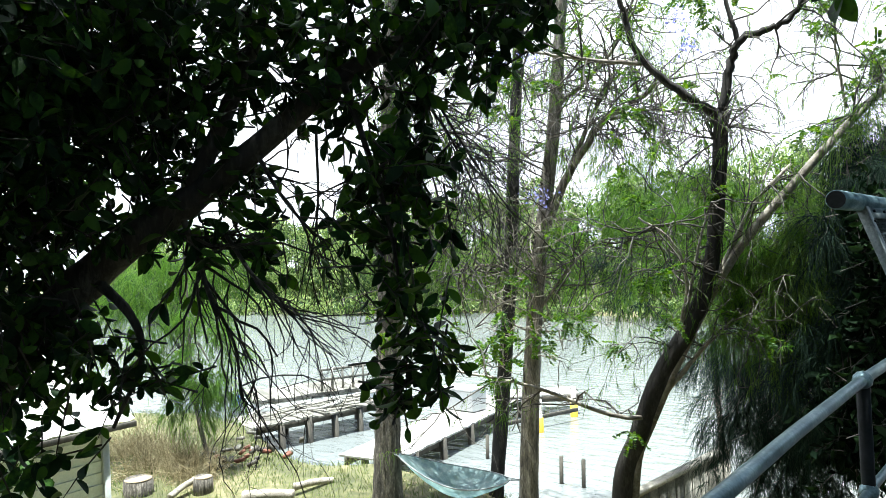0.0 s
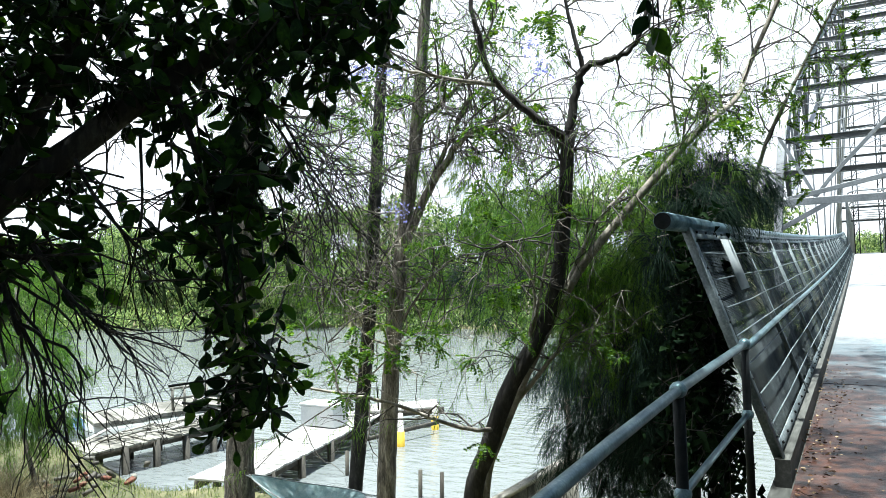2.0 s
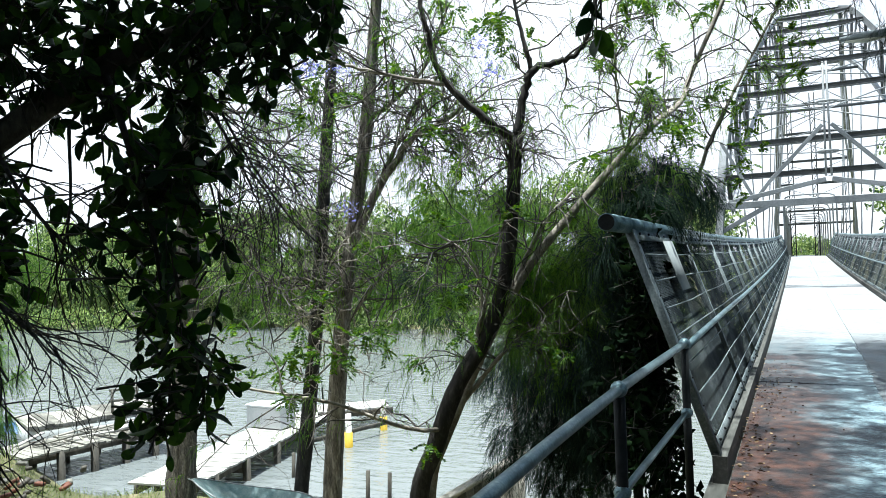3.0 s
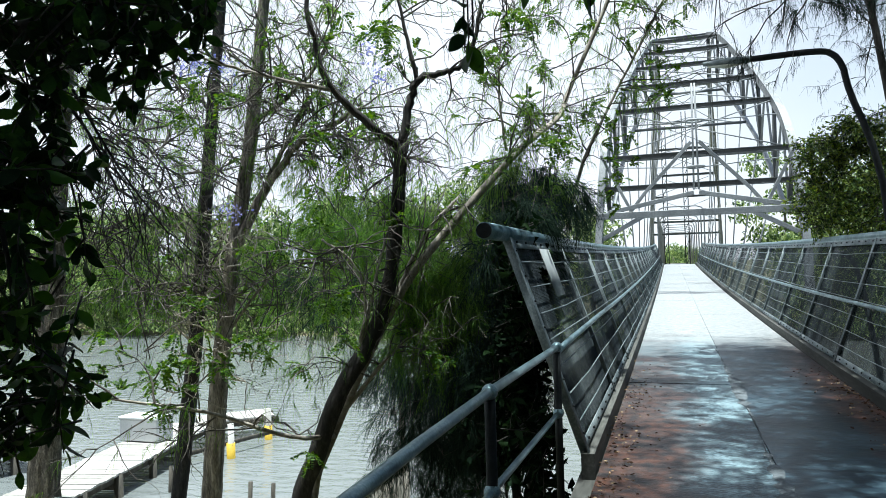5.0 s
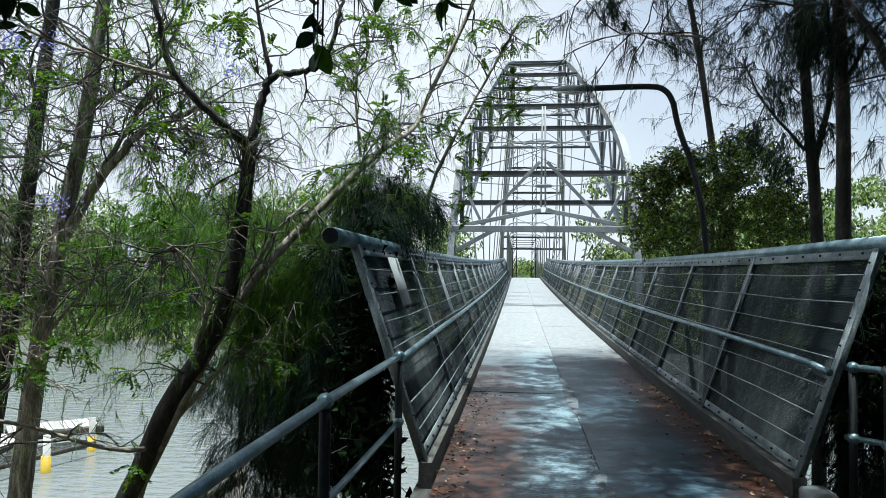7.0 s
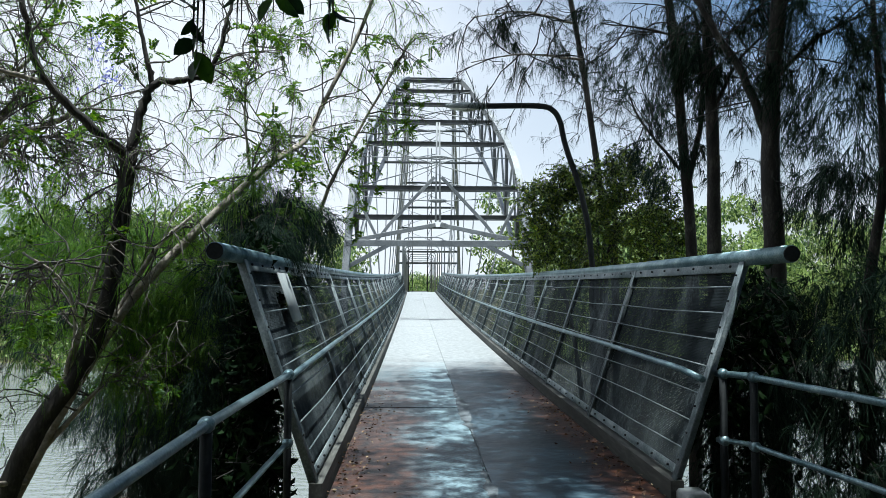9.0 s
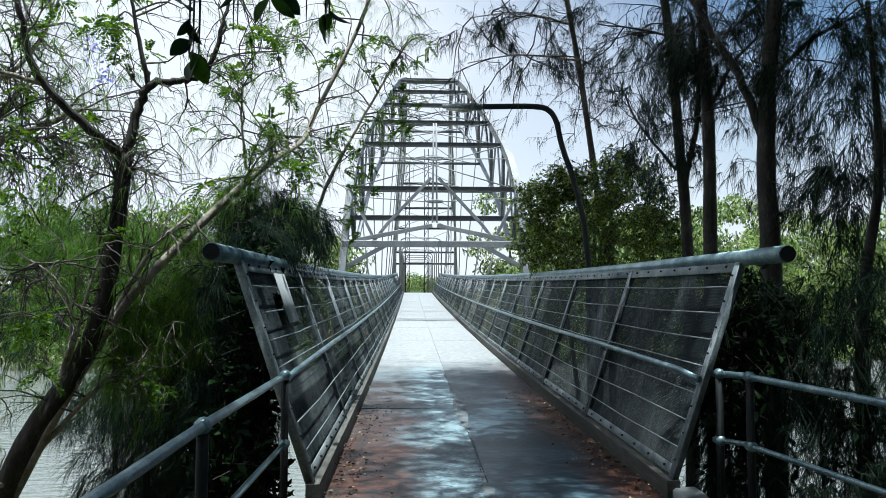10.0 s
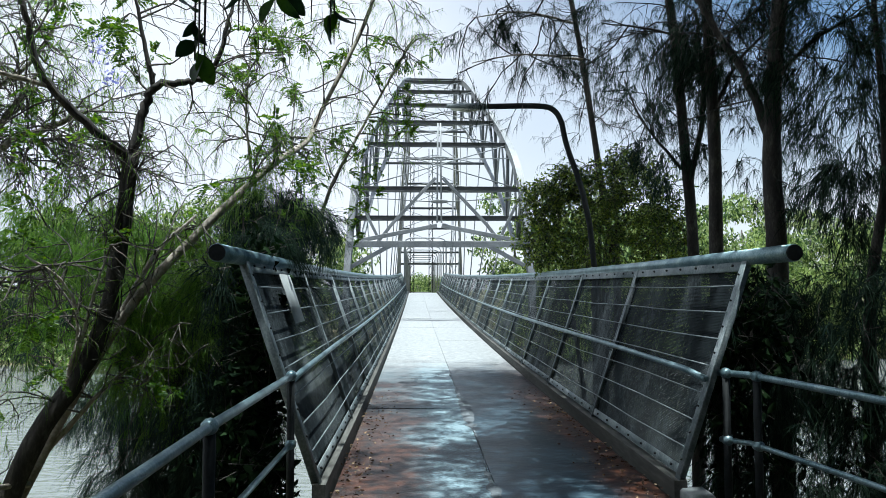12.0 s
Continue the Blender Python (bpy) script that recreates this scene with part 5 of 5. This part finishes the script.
bare_tree("paperbark_tree", "upright grey-barked tree half hidden by leaves", [(-10.21, 9.08, -2.95), (-10.17, 9.12, -1.66), (-10.09, 9.21, 0.07), (-10.05, 9.25, 2.25), (-9.92, 9.38, 4.99), (-9.76, 9.54, 7.52)], 0.36, 0.13,
          [([(-9.98, 9.33, 3.34), (-8.84, 9.58, 3.96), (-7.97, 9.77, 3.23)], 0.04, 0.012), ([(-9.94, 9.36, 4.44), (-8.90, 9.52, 4.38), (-8.02, 9.73, 4.05)], 0.04, 0.012), ([(-10.02, 9.28, 2.03), (-8.90, 9.53, 2.38), (-8.11, 9.67, 1.82)], 0.03, 0.01)], twigs_n=26, twig_len=1.3, mess=0.3, twig_r=0.018, tufts=[((-9.85, 10.82, 3.07), (1.3, 1.3, 1.2), 50), ((-10.06, 10.63, 4.61), (1.2, 1.2, 1.2), 45), ((-9.52, 11.61, 4.03), (1.2, 1.2, 1.0), 40), ((-9.51, 11.62, 1.86), (1.5, 1.4, 0.7), 80), ((-10.10, 11.13, 1.05), (1.2, 1.2, 0.5), 60)])
bare_tree("slender_tree", "slender dark-barked tree on the bank", [(-8.86, 10.73, -3.06), (-8.68, 10.86, -1.18), (-8.50, 11.00, 0.81), (-8.36, 11.10, 2.92), (-8.22, 11.20, 4.92), (-8.05, 11.32, 7.26)], 0.17, 0.1,
          [([(-8.43, 11.06, 1.92), (-8.57, 10.32, 2.69), (-8.80, 9.61, 2.90)], 0.03, 0.01), ([(-8.25, 11.18, 4.59), (-8.39, 10.46, 5.06), (-8.56, 9.82, 5.09)], 0.03, 0.01)], "bark_dark", pales=12, twigs_n=24, twig_len=1.2, mess=0.2, greens=0.005, twig_r=0.017, tufts=[((-8.06, 12.62, 1.41), (1.5, 1.3, 0.7), 55), ((-6.86, 13.28, 1.23), (1.3, 1.3, 0.7), 40), ((-9.15, 11.89, 1.23), (1.3, 1.3, 0.7), 50)])
bare_tree("flaky_trunk_tree", "tall tree with pale flaking bark and long bare limbs", [(-7.49, 9.88, -2.87), (-7.42, 9.93, -1.49), (-7.29, 10.02, 0.28), (-7.09, 10.15, 2.05), (-6.85, 10.31, 3.82), (-6.70, 10.40, 5.39), (-6.55, 10.49, 6.95)], 0.2, 0.09,
          [([(-7.14, 10.12, 1.86), (-6.58, 10.24, 2.89), (-6.00, 10.34, 3.63), (-5.33, 10.46, 4.00), (-4.84, 10.46, 4.22)], 0.1, 0.03),
           ([(-6.53, 10.27, 3.03), (-5.98, 10.35, 4.06), (-5.72, 10.49, 4.50)], 0.05, 0.02), ([(-6.80, 10.34, 4.11), (-6.04, 10.32, 4.54), (-5.61, 10.55, 5.14), (-5.32, 10.68, 6.03)], 0.05, 0.015),
           ([(-5.83, 10.43, 3.74), (-5.18, 10.53, 3.79), (-4.48, 10.61, 3.64)], 0.03, 0.012), ([(-7.28, 10.03, 0.48), (-6.25, 10.20, 1.62), (-5.52, 10.59, 1.76)], 0.03, 0.01),
           ([(-7.22, 10.07, 0.87), (-7.52, 9.36, 1.40), (-8.12, 8.87, 1.35)], 0.03, 0.01)], "bark_flaky", pales=26, twigs_n=34, twig_len=1.1, mess=0.15, greens=0.008, twig_r=0.016, tufts=[((-5.59, 12.21, 2.68), (1.3, 1.3, 0.9), 65), ((-6.84, 12.16, 2.37), (1.3, 1.3, 0.8), 60), ((-5.75, 12.68, 5.62), (1.4, 1.4, 0.8), 40), ((-6.10, 11.51, 3.20), (1.2, 1.2, 0.9), 70), ((-6.63, 12.37, 5.40), (1.2, 1.2, 0.8), 50)],
          blossoms=[(-6.74, 8.71, 4.68), (-6.38, 8.97, 4.66), (-4.08, 9.11, 4.77), (-3.99, 9.15, 4.36), (-6.82, 8.71, 4.65), (-6.63, 9.40, 2.48)])
bare_tree("forked_tree", "leaning dark-barked tree forking into long bare limbs", [(-3.87, 6.49, -1.08), (-3.64, 6.50, -0.34), (-3.37, 6.52, 0.31), (-3.08, 6.65, 0.82), (-2.89, 6.72, 1.37), (-2.79, 6.76, 2.14), (-2.73, 6.78, 2.86)], 0.11, 0.07,
          [([(-2.73, 6.78, 2.83), (-2.91, 6.60, 2.98), (-3.29, 6.34, 3.39), (-3.44, 6.26, 3.82), (-3.51, 6.23, 4.40), (-3.72, 6.2, 5.3)], 0.055, 0.015), ([(-3.29, 6.34, 3.39), (-3.63, 6.05, 3.44), (-3.96, 5.75, 3.52), (-4.22, 5.46, 3.59)], 0.026, 0.012),
           ([(-2.73, 6.78, 2.83), (-2.65, 6.81, 3.23), (-2.55, 6.84, 3.52), (-2.29, 6.92, 3.61), (-2.08, 6.98, 3.70), (-1.95, 7.00, 4.02), (-1.86, 7.05, 4.45), (-1.72, 7.1, 5.1)], 0.055, 0.012), ([(-2.55, 6.84, 3.52), (-2.62, 6.82, 3.84), (-2.72, 6.81, 4.29), (-2.9, 6.8, 5.1)], 0.03, 0.012),
           *[([(-3.48, 6.58, -0.17), (-3.74, 6.11, -0.07), (-4.19, 5.60, 0.23), (-4.57, 5.20, 0.39), (-4.92, 4.77, 0.53)], 0.027, 0.01), ([(-3.21, 6.59, 0.59), (-3.07, 6.54, 1.22), (-3.13, 6.41, 1.61), (-3.37, 6.19, 1.87)], 0.025, 0.01),
           ([(-3.16, 6.61, 0.71), (-2.99, 6.57, 1.38), (-2.83, 6.53, 1.87)], 0.022, 0.01)]], "bark_dark", twigs_n=16, twig_len=0.65, mess=0.08, greens=0.015, low=0.9, sprays=[(-5.28, 4.64, 1.09), (-5.02, 5.19, 1.09), (-4.47, 5.66, 1.16), (-4.67, 5.23, 0.49), (-3.95, 6.02, 0.96), (-4.15, 5.64, 0.89), (-3.83, 6.33, 3.65), (-3.46, 6.53, 3.99), (-2.84, 6.81, 4.05), (-1.68, 7.37, 4.08), (-4.53, 5.36, 0.86), (-4.40, 5.59, 0.46), (-3.61, 6.63, 2.40), (-4.65, 5.51, 0.72)])
bare_tree("leaning_casuarina", "pale leaning casuarina with drooping needle foliage beside the bridge", [(-3.81, 6.64, -1.05), (-3.57, 6.76, -0.15), (-2.85, 6.95, 1.30), (-2.23, 7.14, 2.10), (-1.61, 7.59, 2.87), (-1.31, 8.31, 3.32), (-1.22, 8.75, 3.75), (-0.69, 9.01, 5.01), (-0.40, 9.02, 5.93)], 0.07, 0.02,
          [([(-2.91, 6.93, 1.25), (-2.58, 7.04, 1.91), (-2.25, 7.24, 2.33)], 0.035, 0.014), ([(-3.45, 6.81, 0.08), (-2.99, 6.90, 0.62), (-2.66, 7.12, 0.95)], 0.03, 0.012), ([(-1.97, 8.41, 2.98), (-2.04, 8.39, 3.65), (-1.99, 8.40, 4.62)], 0.02, 0.008), ([(-1.33, 8.93, 2.00), (-1.10, 8.96, 2.86), (-0.62, 9.21, 3.88), (-0.03, 9.43, 5.03)], 0.03, 0.012)],
          "bark_pale", [((-2.6, 7.3, 0.95), (0.5, 0.25, 0.6), 240), ((-2.6, 7.3, 1.25), (0.45, 0.25, 0.4), 130), ((-2.2, 7.4, 1.5), (0.4, 0.25, 0.45), 140),
                        ((-1.99, 7.55, 2.05), (0.5, 0.4, 0.4), 90), ((-1.64, 7.62, 2.50), (0.5, 0.4, 0.4), 90), ((-2.3, 7.5, 1.8), (0.45, 0.4, 0.4), 80), ((-3.10, 9.12, 1.35), (0.8, 0.8, 0.6), 60), ((-3.88, 9.25, 1.93), (0.9, 0.9, 0.5), 40), ((-4.32, 9.05, 0.93), (0.9, 0.9, 0.6), 35)],
          twigs_n=22, twig_len=0.8, mess=0.25, greens=0.012, sprays=[(-1.64, 8.88, 4.18), (-0.92, 9.19, 4.68), (-1.02, 8.97, 3.70), (-0.33, 9.43, 4.57), (-0.01, 9.43, 3.90), (0.07, 9.53, 4.79), (-0.69, 9.21, 3.09), (-0.78, 9.00, 2.47), (-2.09, 8.58, 4.12), (-1.24, 8.95, 3.40), (-1.40, 8.92, 4.82), (-0.98, 8.98, 5.07), (-0.14, 9.43, 3.67), (-0.61, 9.21, 2.79), (-0.54, 9.22, 3.50), (-0.33, 9.43, 4.17), (-1.34, 8.93, 2.93), (-1.76, 8.66, 3.37), (-1.92, 8.24, 3.20), (-1.98, 8.23, 3.93)])
# the darker needles here carry the shade below the leaning casuarina
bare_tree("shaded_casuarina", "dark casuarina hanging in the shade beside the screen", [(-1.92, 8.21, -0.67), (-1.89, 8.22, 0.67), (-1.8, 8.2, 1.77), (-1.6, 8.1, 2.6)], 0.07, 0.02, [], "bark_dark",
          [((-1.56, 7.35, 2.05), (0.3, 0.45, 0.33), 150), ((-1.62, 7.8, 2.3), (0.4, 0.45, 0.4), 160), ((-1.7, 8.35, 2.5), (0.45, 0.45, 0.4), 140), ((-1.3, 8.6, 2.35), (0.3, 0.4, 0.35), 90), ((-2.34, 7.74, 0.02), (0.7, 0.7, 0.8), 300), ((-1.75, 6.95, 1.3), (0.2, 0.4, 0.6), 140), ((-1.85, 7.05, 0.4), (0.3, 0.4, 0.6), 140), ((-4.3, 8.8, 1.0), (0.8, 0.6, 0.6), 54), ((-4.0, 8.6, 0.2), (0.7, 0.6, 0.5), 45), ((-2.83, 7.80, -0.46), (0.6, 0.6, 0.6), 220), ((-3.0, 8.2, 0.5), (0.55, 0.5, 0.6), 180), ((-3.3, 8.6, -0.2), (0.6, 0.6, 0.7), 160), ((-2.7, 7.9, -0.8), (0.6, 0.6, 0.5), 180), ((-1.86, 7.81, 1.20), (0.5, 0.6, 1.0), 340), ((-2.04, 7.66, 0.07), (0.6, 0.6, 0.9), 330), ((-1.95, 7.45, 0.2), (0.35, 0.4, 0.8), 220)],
          8, 0.7, "needle_shaded", mess=0.5, twig_r=0.013)
def build_casuarina(label, trunk, r, boughs):
    bare_tree("casuarina_tree", label, trunk, r, r * 0.6, boughs, "bark_dark", [], 14, 1.0, "needle_shaded", "casuarinas beyond the ramp", 0.55, 0, 0.014)


build_casuarina("dark casuarina trunk rising beside the bridge", [(4.37, 10.12, 1.91), (4.38, 10.12, 3.83), (4.32, 10.14, 5.89), (4.31, 10.15, 7.20)], 0.115, [([(4.36, 10.12, 4.17), (4.76, 9.94, 4.97), (5.37, 9.63, 5.53)], 0.04, 0.012), ([(4.34, 10.14, 4.85), (3.83, 10.34, 5.43), (2.87, 10.65, 5.71)], 0.03, 0.01)])
build_casuarina("thick dark casuarina with a forked trunk", [(4.63, 8.89, 1.87), (4.60, 8.90, 2.97), (4.64, 8.89, 4.16), (4.75, 8.83, 5.50), (4.79, 8.80, 6.55)], 0.145, [([(4.60, 8.91, 3.49), (4.33, 9.04, 4.43), (3.89, 9.24, 5.34), (3.63, 9.34, 6.18)], 0.07, 0.03), ([(4.66, 8.88, 4.31), (5.15, 8.60, 4.81), (5.62, 8.30, 5.00)], 0.04, 0.012)])
build_casuarina("slim dark casuarina behind the bush", [(4.83, 12.10, 1.97), (4.72, 12.14, 4.18), (4.61, 12.18, 5.92), (4.41, 12.26, 7.82)], 0.115, [([(4.79, 12.11, 3.37), (5.03, 12.01, 4.86), (4.93, 12.06, 6.49)], 0.06, 0.03), ([(4.67, 12.16, 3.68), (4.04, 12.38, 4.63), (3.77, 12.47, 5.38)], 0.03, 0.012)])
build_casuarina("thin leaning casuarina with feathery hanging branches", [(4.28, 14.93, 2.06), (4.10, 14.98, 3.04), (3.88, 15.03, 4.78), (3.63, 15.10, 6.68), (3.29, 15.18, 8.75)], 0.09, [([(2.84, 11.69, 5.47), (1.82, 11.89, 5.62), (0.95, 11.99, 5.49)], 0.025, 0.008), ([(2.68, 11.73, 6.12), (1.82, 11.89, 6.37), (0.95, 11.99, 6.29)], 0.025, 0.008)])
casuarina = thing("casuarina_thicket", "dense feathery casuarina boughs in shade", "tree", "casuarinas beyond the ramp")
ng, tg = Geo(), Geo()
casuarina_tufts(tg, ng, [((2.29, 12.32, 5.62), (0.6, 0.6, 0.5), 40), ((1.29, 12.46, 6.17), (0.7, 0.6, 0.5), 36), ((3.92, 11.37, 5.43), (1.0, 0.8, 0.9), 110), ((4.23, 11.26, 4.08), (0.7, 0.7, 0.8), 90),
                         ((5.30, 8.51, 4.28), (0.9, 0.9, 1.1), 230), ((4.70, 9.97, 5.31), (0.8, 0.8, 0.7), 170), ((5.37, 8.46, 2.84), (0.8, 0.8, 0.6), 170), ((6.01, 10.41, 3.39), (0.7, 0.7, 0.7), 75),
                         ((5.52, 11.80, 4.01), (0.8, 0.8, 0.8), 65), ((5.37, 7.25, 3.46), (1.0, 1.0, 1.6), 160), ((4.70, 7.70, 0.89), (1.1, 1.1, 0.9), 520), ((3.82, 7.62, 0.71), (0.8, 0.8, 1.0), 360), ((4.03, 6.94, -0.16), (1.0, 1.0, 0.7), 380), ((4.63, 6.55, 0.56), (0.8, 0.8, 1.2), 300)],
                0.36, 0.016, 12)
thicket_stem = Geo()
limb(thicket_stem, [ground_under((5.22, 7.96, 1.64)), (5.20, 7.97, 0.99), (5.39, 7.85, 2.95), (5.34, 7.88, 4.96)], 0.1, 0.03)
part("trunk", thicket_stem, "bark_dark", casuarina)
part("needles", ng, "needle_shaded", casuarina, "feathery hanging needles, shade put into their dark colour")
tagged(part("twig_growth", tg, "bark_dark", casuarina), kind="stuff")


def build_bush():
    bush = thing("round_bush", "rounded small-leaved bush, sunlit yellow-green on one side", "bush")
    w, tw, lf = Geo(), Geo(), Geo()
    c0 = np.array((3.63, 14.07, 2.61))
    for i in range(5):
        e = c0 + rng.normal(0, 0.6, 3)
        limb(w, [ground_under(c0 + rng.normal(0, 0.15, 3)), (c0 + e) / 2 + (0, 0, -1.2), e], 0.07, 0.02, 8)
    part("trunk", w, "bark_dark", bush)
    for c, r, k in (((2.64, 14.29, 3.32), 0.6, 260), ((3.09, 14.20, 3.66), 0.5, 200), ((3.75, 14.04, 3.52), 0.7, 300), ((2.60, 14.09, 2.49), 0.6, 240), ((4.34, 13.34, 3.32), 0.8, 320), ((3.51, 13.58, 2.46), 0.8, 320), ((4.72, 13.21, 2.55), 0.7, 240), ((4.19, 13.91, 4.08), 0.4, 120)):
        p = in_blob(c, (r, r, r), k, 0.3)
        out = unit(p - np.array(c) + rng.normal(0, 0.3, p.shape))
        sprigs(tw, lf, p, out, 12, 0.075)
    part("crown", lf, "bush_leaf", bush, "small glossy yellow-green leaves")
    tagged(part("twig_growth", tw, "bark_dark", bush), kind="stuff")


build_bush()


def build_midground():
    """Casuarinas over the water, seen between the trunks."""
    for spots, nm, needle in (
            ([((-17.24, 8.34, 1.31), (1.6, 1.6, 1.4), 460), ((-17.52, 9.92, 1.53), (1.4, 1.4, 1.2), 360), ((-16.58, 7.41, 0.29), (1.2, 1.2, 1.2), 330), ((-15.04, 8.22, -0.52), (0.8, 0.8, 1.4), 330), ((-15.6, 8.0, -1.3), (0.6, 0.6, 0.9), 160)], "pale green weeping casuarina on the shore", "needle"),
            ([((-7.15, 13.22, 1.46), (1.4, 1.4, 1.3), 260), ((-6.44, 13.58, 2.53), (1.2, 1.2, 1.0), 200), ((-4.72, 13.21, 2.30), (1.0, 1.0, 0.9), 160)], "straggling casuarina by the water", "needle")):
        tree = thing("shore_casuarina", nm, "tree", "casuarinas on the shore")
        w, tg, nd = Geo(), Geo(), Geo()
        c = np.mean([np.array(s[0]) for s in spots], 0)
        limb(w, [(c[0] + 1.2, min(c[1], 12.2), -3.6), c + (0.7, -0.2, -1.6), c + (0.2, 0, 1.2)], 0.07, 0.02)
        for s in spots:
            limb(w, [c + (0, 0, -0.8), (c + s[0]) / 2, s[0]], 0.05, 0.015, 7)
        part("trunk", w, "bark_grey", tree)
        casuarina_tufts(tg, nd, spots, 0.5, 0.02, 8)
        part("needles", nd, needle, tree, "hanging grey-green needles")
        tagged(part("twig_growth", tg, "twig", tree), kind="stuff")


build_midground()


def build_litter():
    g = Geo()
    n = 1700
    s = rng.choice((-1, 1), n)
    x = AXIS + s * (FOOT - 0.1 - np.abs(rng.normal(0, 0.2, n)))
    y = 3.0 + 13.0 * rng.uniform(0, 1, n) ** 1.4
    at = np.stack([x, y, np.full(n, 0.012)], -1)
    leaves(g, at, rng.normal(0, 1, (n, 3)) * (1, 1, 0.12), rng.uniform(0.02, 0.05, n), 0.4, 0.15)
    tagged(part("leaf_litter", g, "litter"), "dry brown fallen leaves along the deck's edges", "leaves", kind="stuff")


build_litter()


# ---- unseen trees added overhead and behind the ramp to shade it ----
def leafy_tree(label, stem, blobs, size=0.17):
    tree = thing("shade_tree", label, "tree", "shade trees round the ramp")
    w, tw, lf = Geo(), Geo(), Geo()
    top = np.mean([np.array(c) for c, *_ in blobs], 0)
    base = np.array(ground_under(stem))
    fork = np.array((stem[0], stem[1], base[2] + 0.55 * (top[2] - base[2])))
    limb(w, [base, (base + fork) / 2, fork], 0.24, 0.15, 12)
    for c, r, k in blobs:
        limb(w, [fork, (fork + c) / 2 + (0, 0, 0.4), c], 0.08, 0.02, 7)
        p = in_blob(c, (r, r, r * 0.8), k, 0.2)
        out = unit(p - np.array(c) + rng.normal(0, 0.3, p.shape))
        n = len(p) * 8
        at = np.repeat(p, 8, 0) + rng.normal(0, 0.14, (n, 3))
        leaves(lf, at, np.repeat(out, 8, 0) * 0.4 + rng.normal(0, 0.7, (n, 3)) + (0, 0, -0.3), size * rng.uniform(0.6, 1.3, n), 0.5)
    part("trunk", w, "bark_dark", tree)
    part("crown", lf, "fig_leaf", tree)


# unseen crowns laid out above the deck to cast its shade
near_crown, high_crown = [], []
for x0 in np.arange(-4.4, 10.0, 1.8):
    for y0 in np.arange(-8.0, 17.0, 1.8):
        edge = 4.5 if x0 < -2.4 else min(4.5 + 2.6 * (x0 + 1.3), 16.5)
        if y0 > edge:
            continue
        c = (x0 + rng.normal(0, 0.5), y0 + rng.normal(0, 0.5), 10.2 + 0.12 * max(0, y0) + rng.normal(0, 0.8))
        (near_crown if y0 < 2.5 else high_crown).append((c, rng.uniform(1.2, 1.55), 170 if y0 < edge - 2.5 else 70))
leafy_tree("unseen tall broad-leaved tree added over the ramp for shade", (7.5, 3.5, 0), near_crown, 0.2)
leafy_tree("unseen very tall tree added to shade the bridge screens", (10.0, 6.5, 0), high_crown, 0.2)
leafy_tree("unseen leafy tree added over the path to block sky light", (-4.5, -5.5, 0), [((x, y, z), 1.5, 80) for x, y, z in ((-4, -4.5, 2.5), (-2.5, -5, 4.5), (-4.5, -3, 5), (-1, -4, 6.5), (-3, -1.5, 6.5), (-6, -5, 4), (-0.5, -1.0, 7), (-5, -7, 2), (-1.5, -8, 3), (-3.5, 1.5, 7.5), (-2.4, 3.5, 8), (-2, -6.5, 1.5), (-4, -8.5, 4.5))])
leafy_tree("unseen leafy tree added behind the ramp to block sky light", (5.5, -6.5, 0), [((x, y, z), 1.6, 80) for x, y, z in ((4.5, -5, 2.2), (3, -5.5, 4.5), (5.5, -3, 4), (2, -3.5, 6.5), (6.5, -1, 3), (7, 2, 2.5), (1.5, -9, 3), (7.5, 1.5, 5), (4, -8, 2.5), (1.5, 0.5, 7.2), (8.0, 5.0, 2.5))])


# leaf filler added in place of shaded foliage; its colour carries the shade
def build_shade_filler(label, blobs):
    shrub = thing("shade_filler", label, "shrub", "shrubs under the bridge")
    w, tw, lf = Geo(), Geo(), Geo()
    for c, r, k in blobs:
        g = ground_under(c)
        limb(w, [g, ((g[0] + c[0]) / 2 + 0.1, (g[1] + c[1]) / 2, (g[2] + c[2]) / 2), c], 0.04, 0.012, 7)
        p = in_blob(c, r, k, 0.1)
        out = unit(p - np.array(c) + rng.normal(0, 0.4, p.shape))
        sprigs(tw, lf, p, out, 8, 0.13)
    part("stem", w, "bark_dark", shrub)
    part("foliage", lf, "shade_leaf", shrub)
    tagged(part("twig_growth", tw, "bark_dark", shrub), kind="stuff")


# ring of unseen leaves that blocks sky light from the sides and rear
unseen_ring = []
for a in np.arange(78, 314, 9.0):
    for z in (-1.6, 0.4, 2.4, 4.6, 7.0):
        w = math.radians(a + rng.normal(0, 2))
        d = 9.5 + rng.normal(0, 0.7)
        unseen_ring.append(((-math.sin(w) * d, math.cos(w) * d, z + rng.normal(0, 0.4)), 1.25, 70))
leafy_tree("unseen wall of dark leaves added behind the ramp to cut sky light", (-1.0, -10.5, 0), unseen_ring, 0.22)

build_shade_filler("dense leaf filler below the handrail, shade put into its dark colour", [((3.3, 6.9, 1.2), (0.4, 0.6, 0.7), 70), ((3.1, 6.9, 0.3), (0.4, 0.6, 0.7), 50), ((4.2, 7.2, 0.3), (0.7, 0.7, 0.6), 26)])
build_shade_filler("dense leaf filler against the screen's outer face, shade put into its dark colour", [((-1.28, 6.1, -0.05), (0.2, 0.5, 0.5), 60), ((-1.2, 6.3, -0.8), (0.35, 0.6, 0.5), 60), ((-1.41, 6.68, 1.31), (0.14, 0.5, 0.8), 80), ((-1.52, 6.66, 0.47), (0.3, 0.5, 0.7), 90), ((-1.81, 7.00, -0.12), (0.35, 0.5, 0.6), 70), ((-1.56, 6.86, 1.73), (0.12, 0.4, 0.4), 36)])
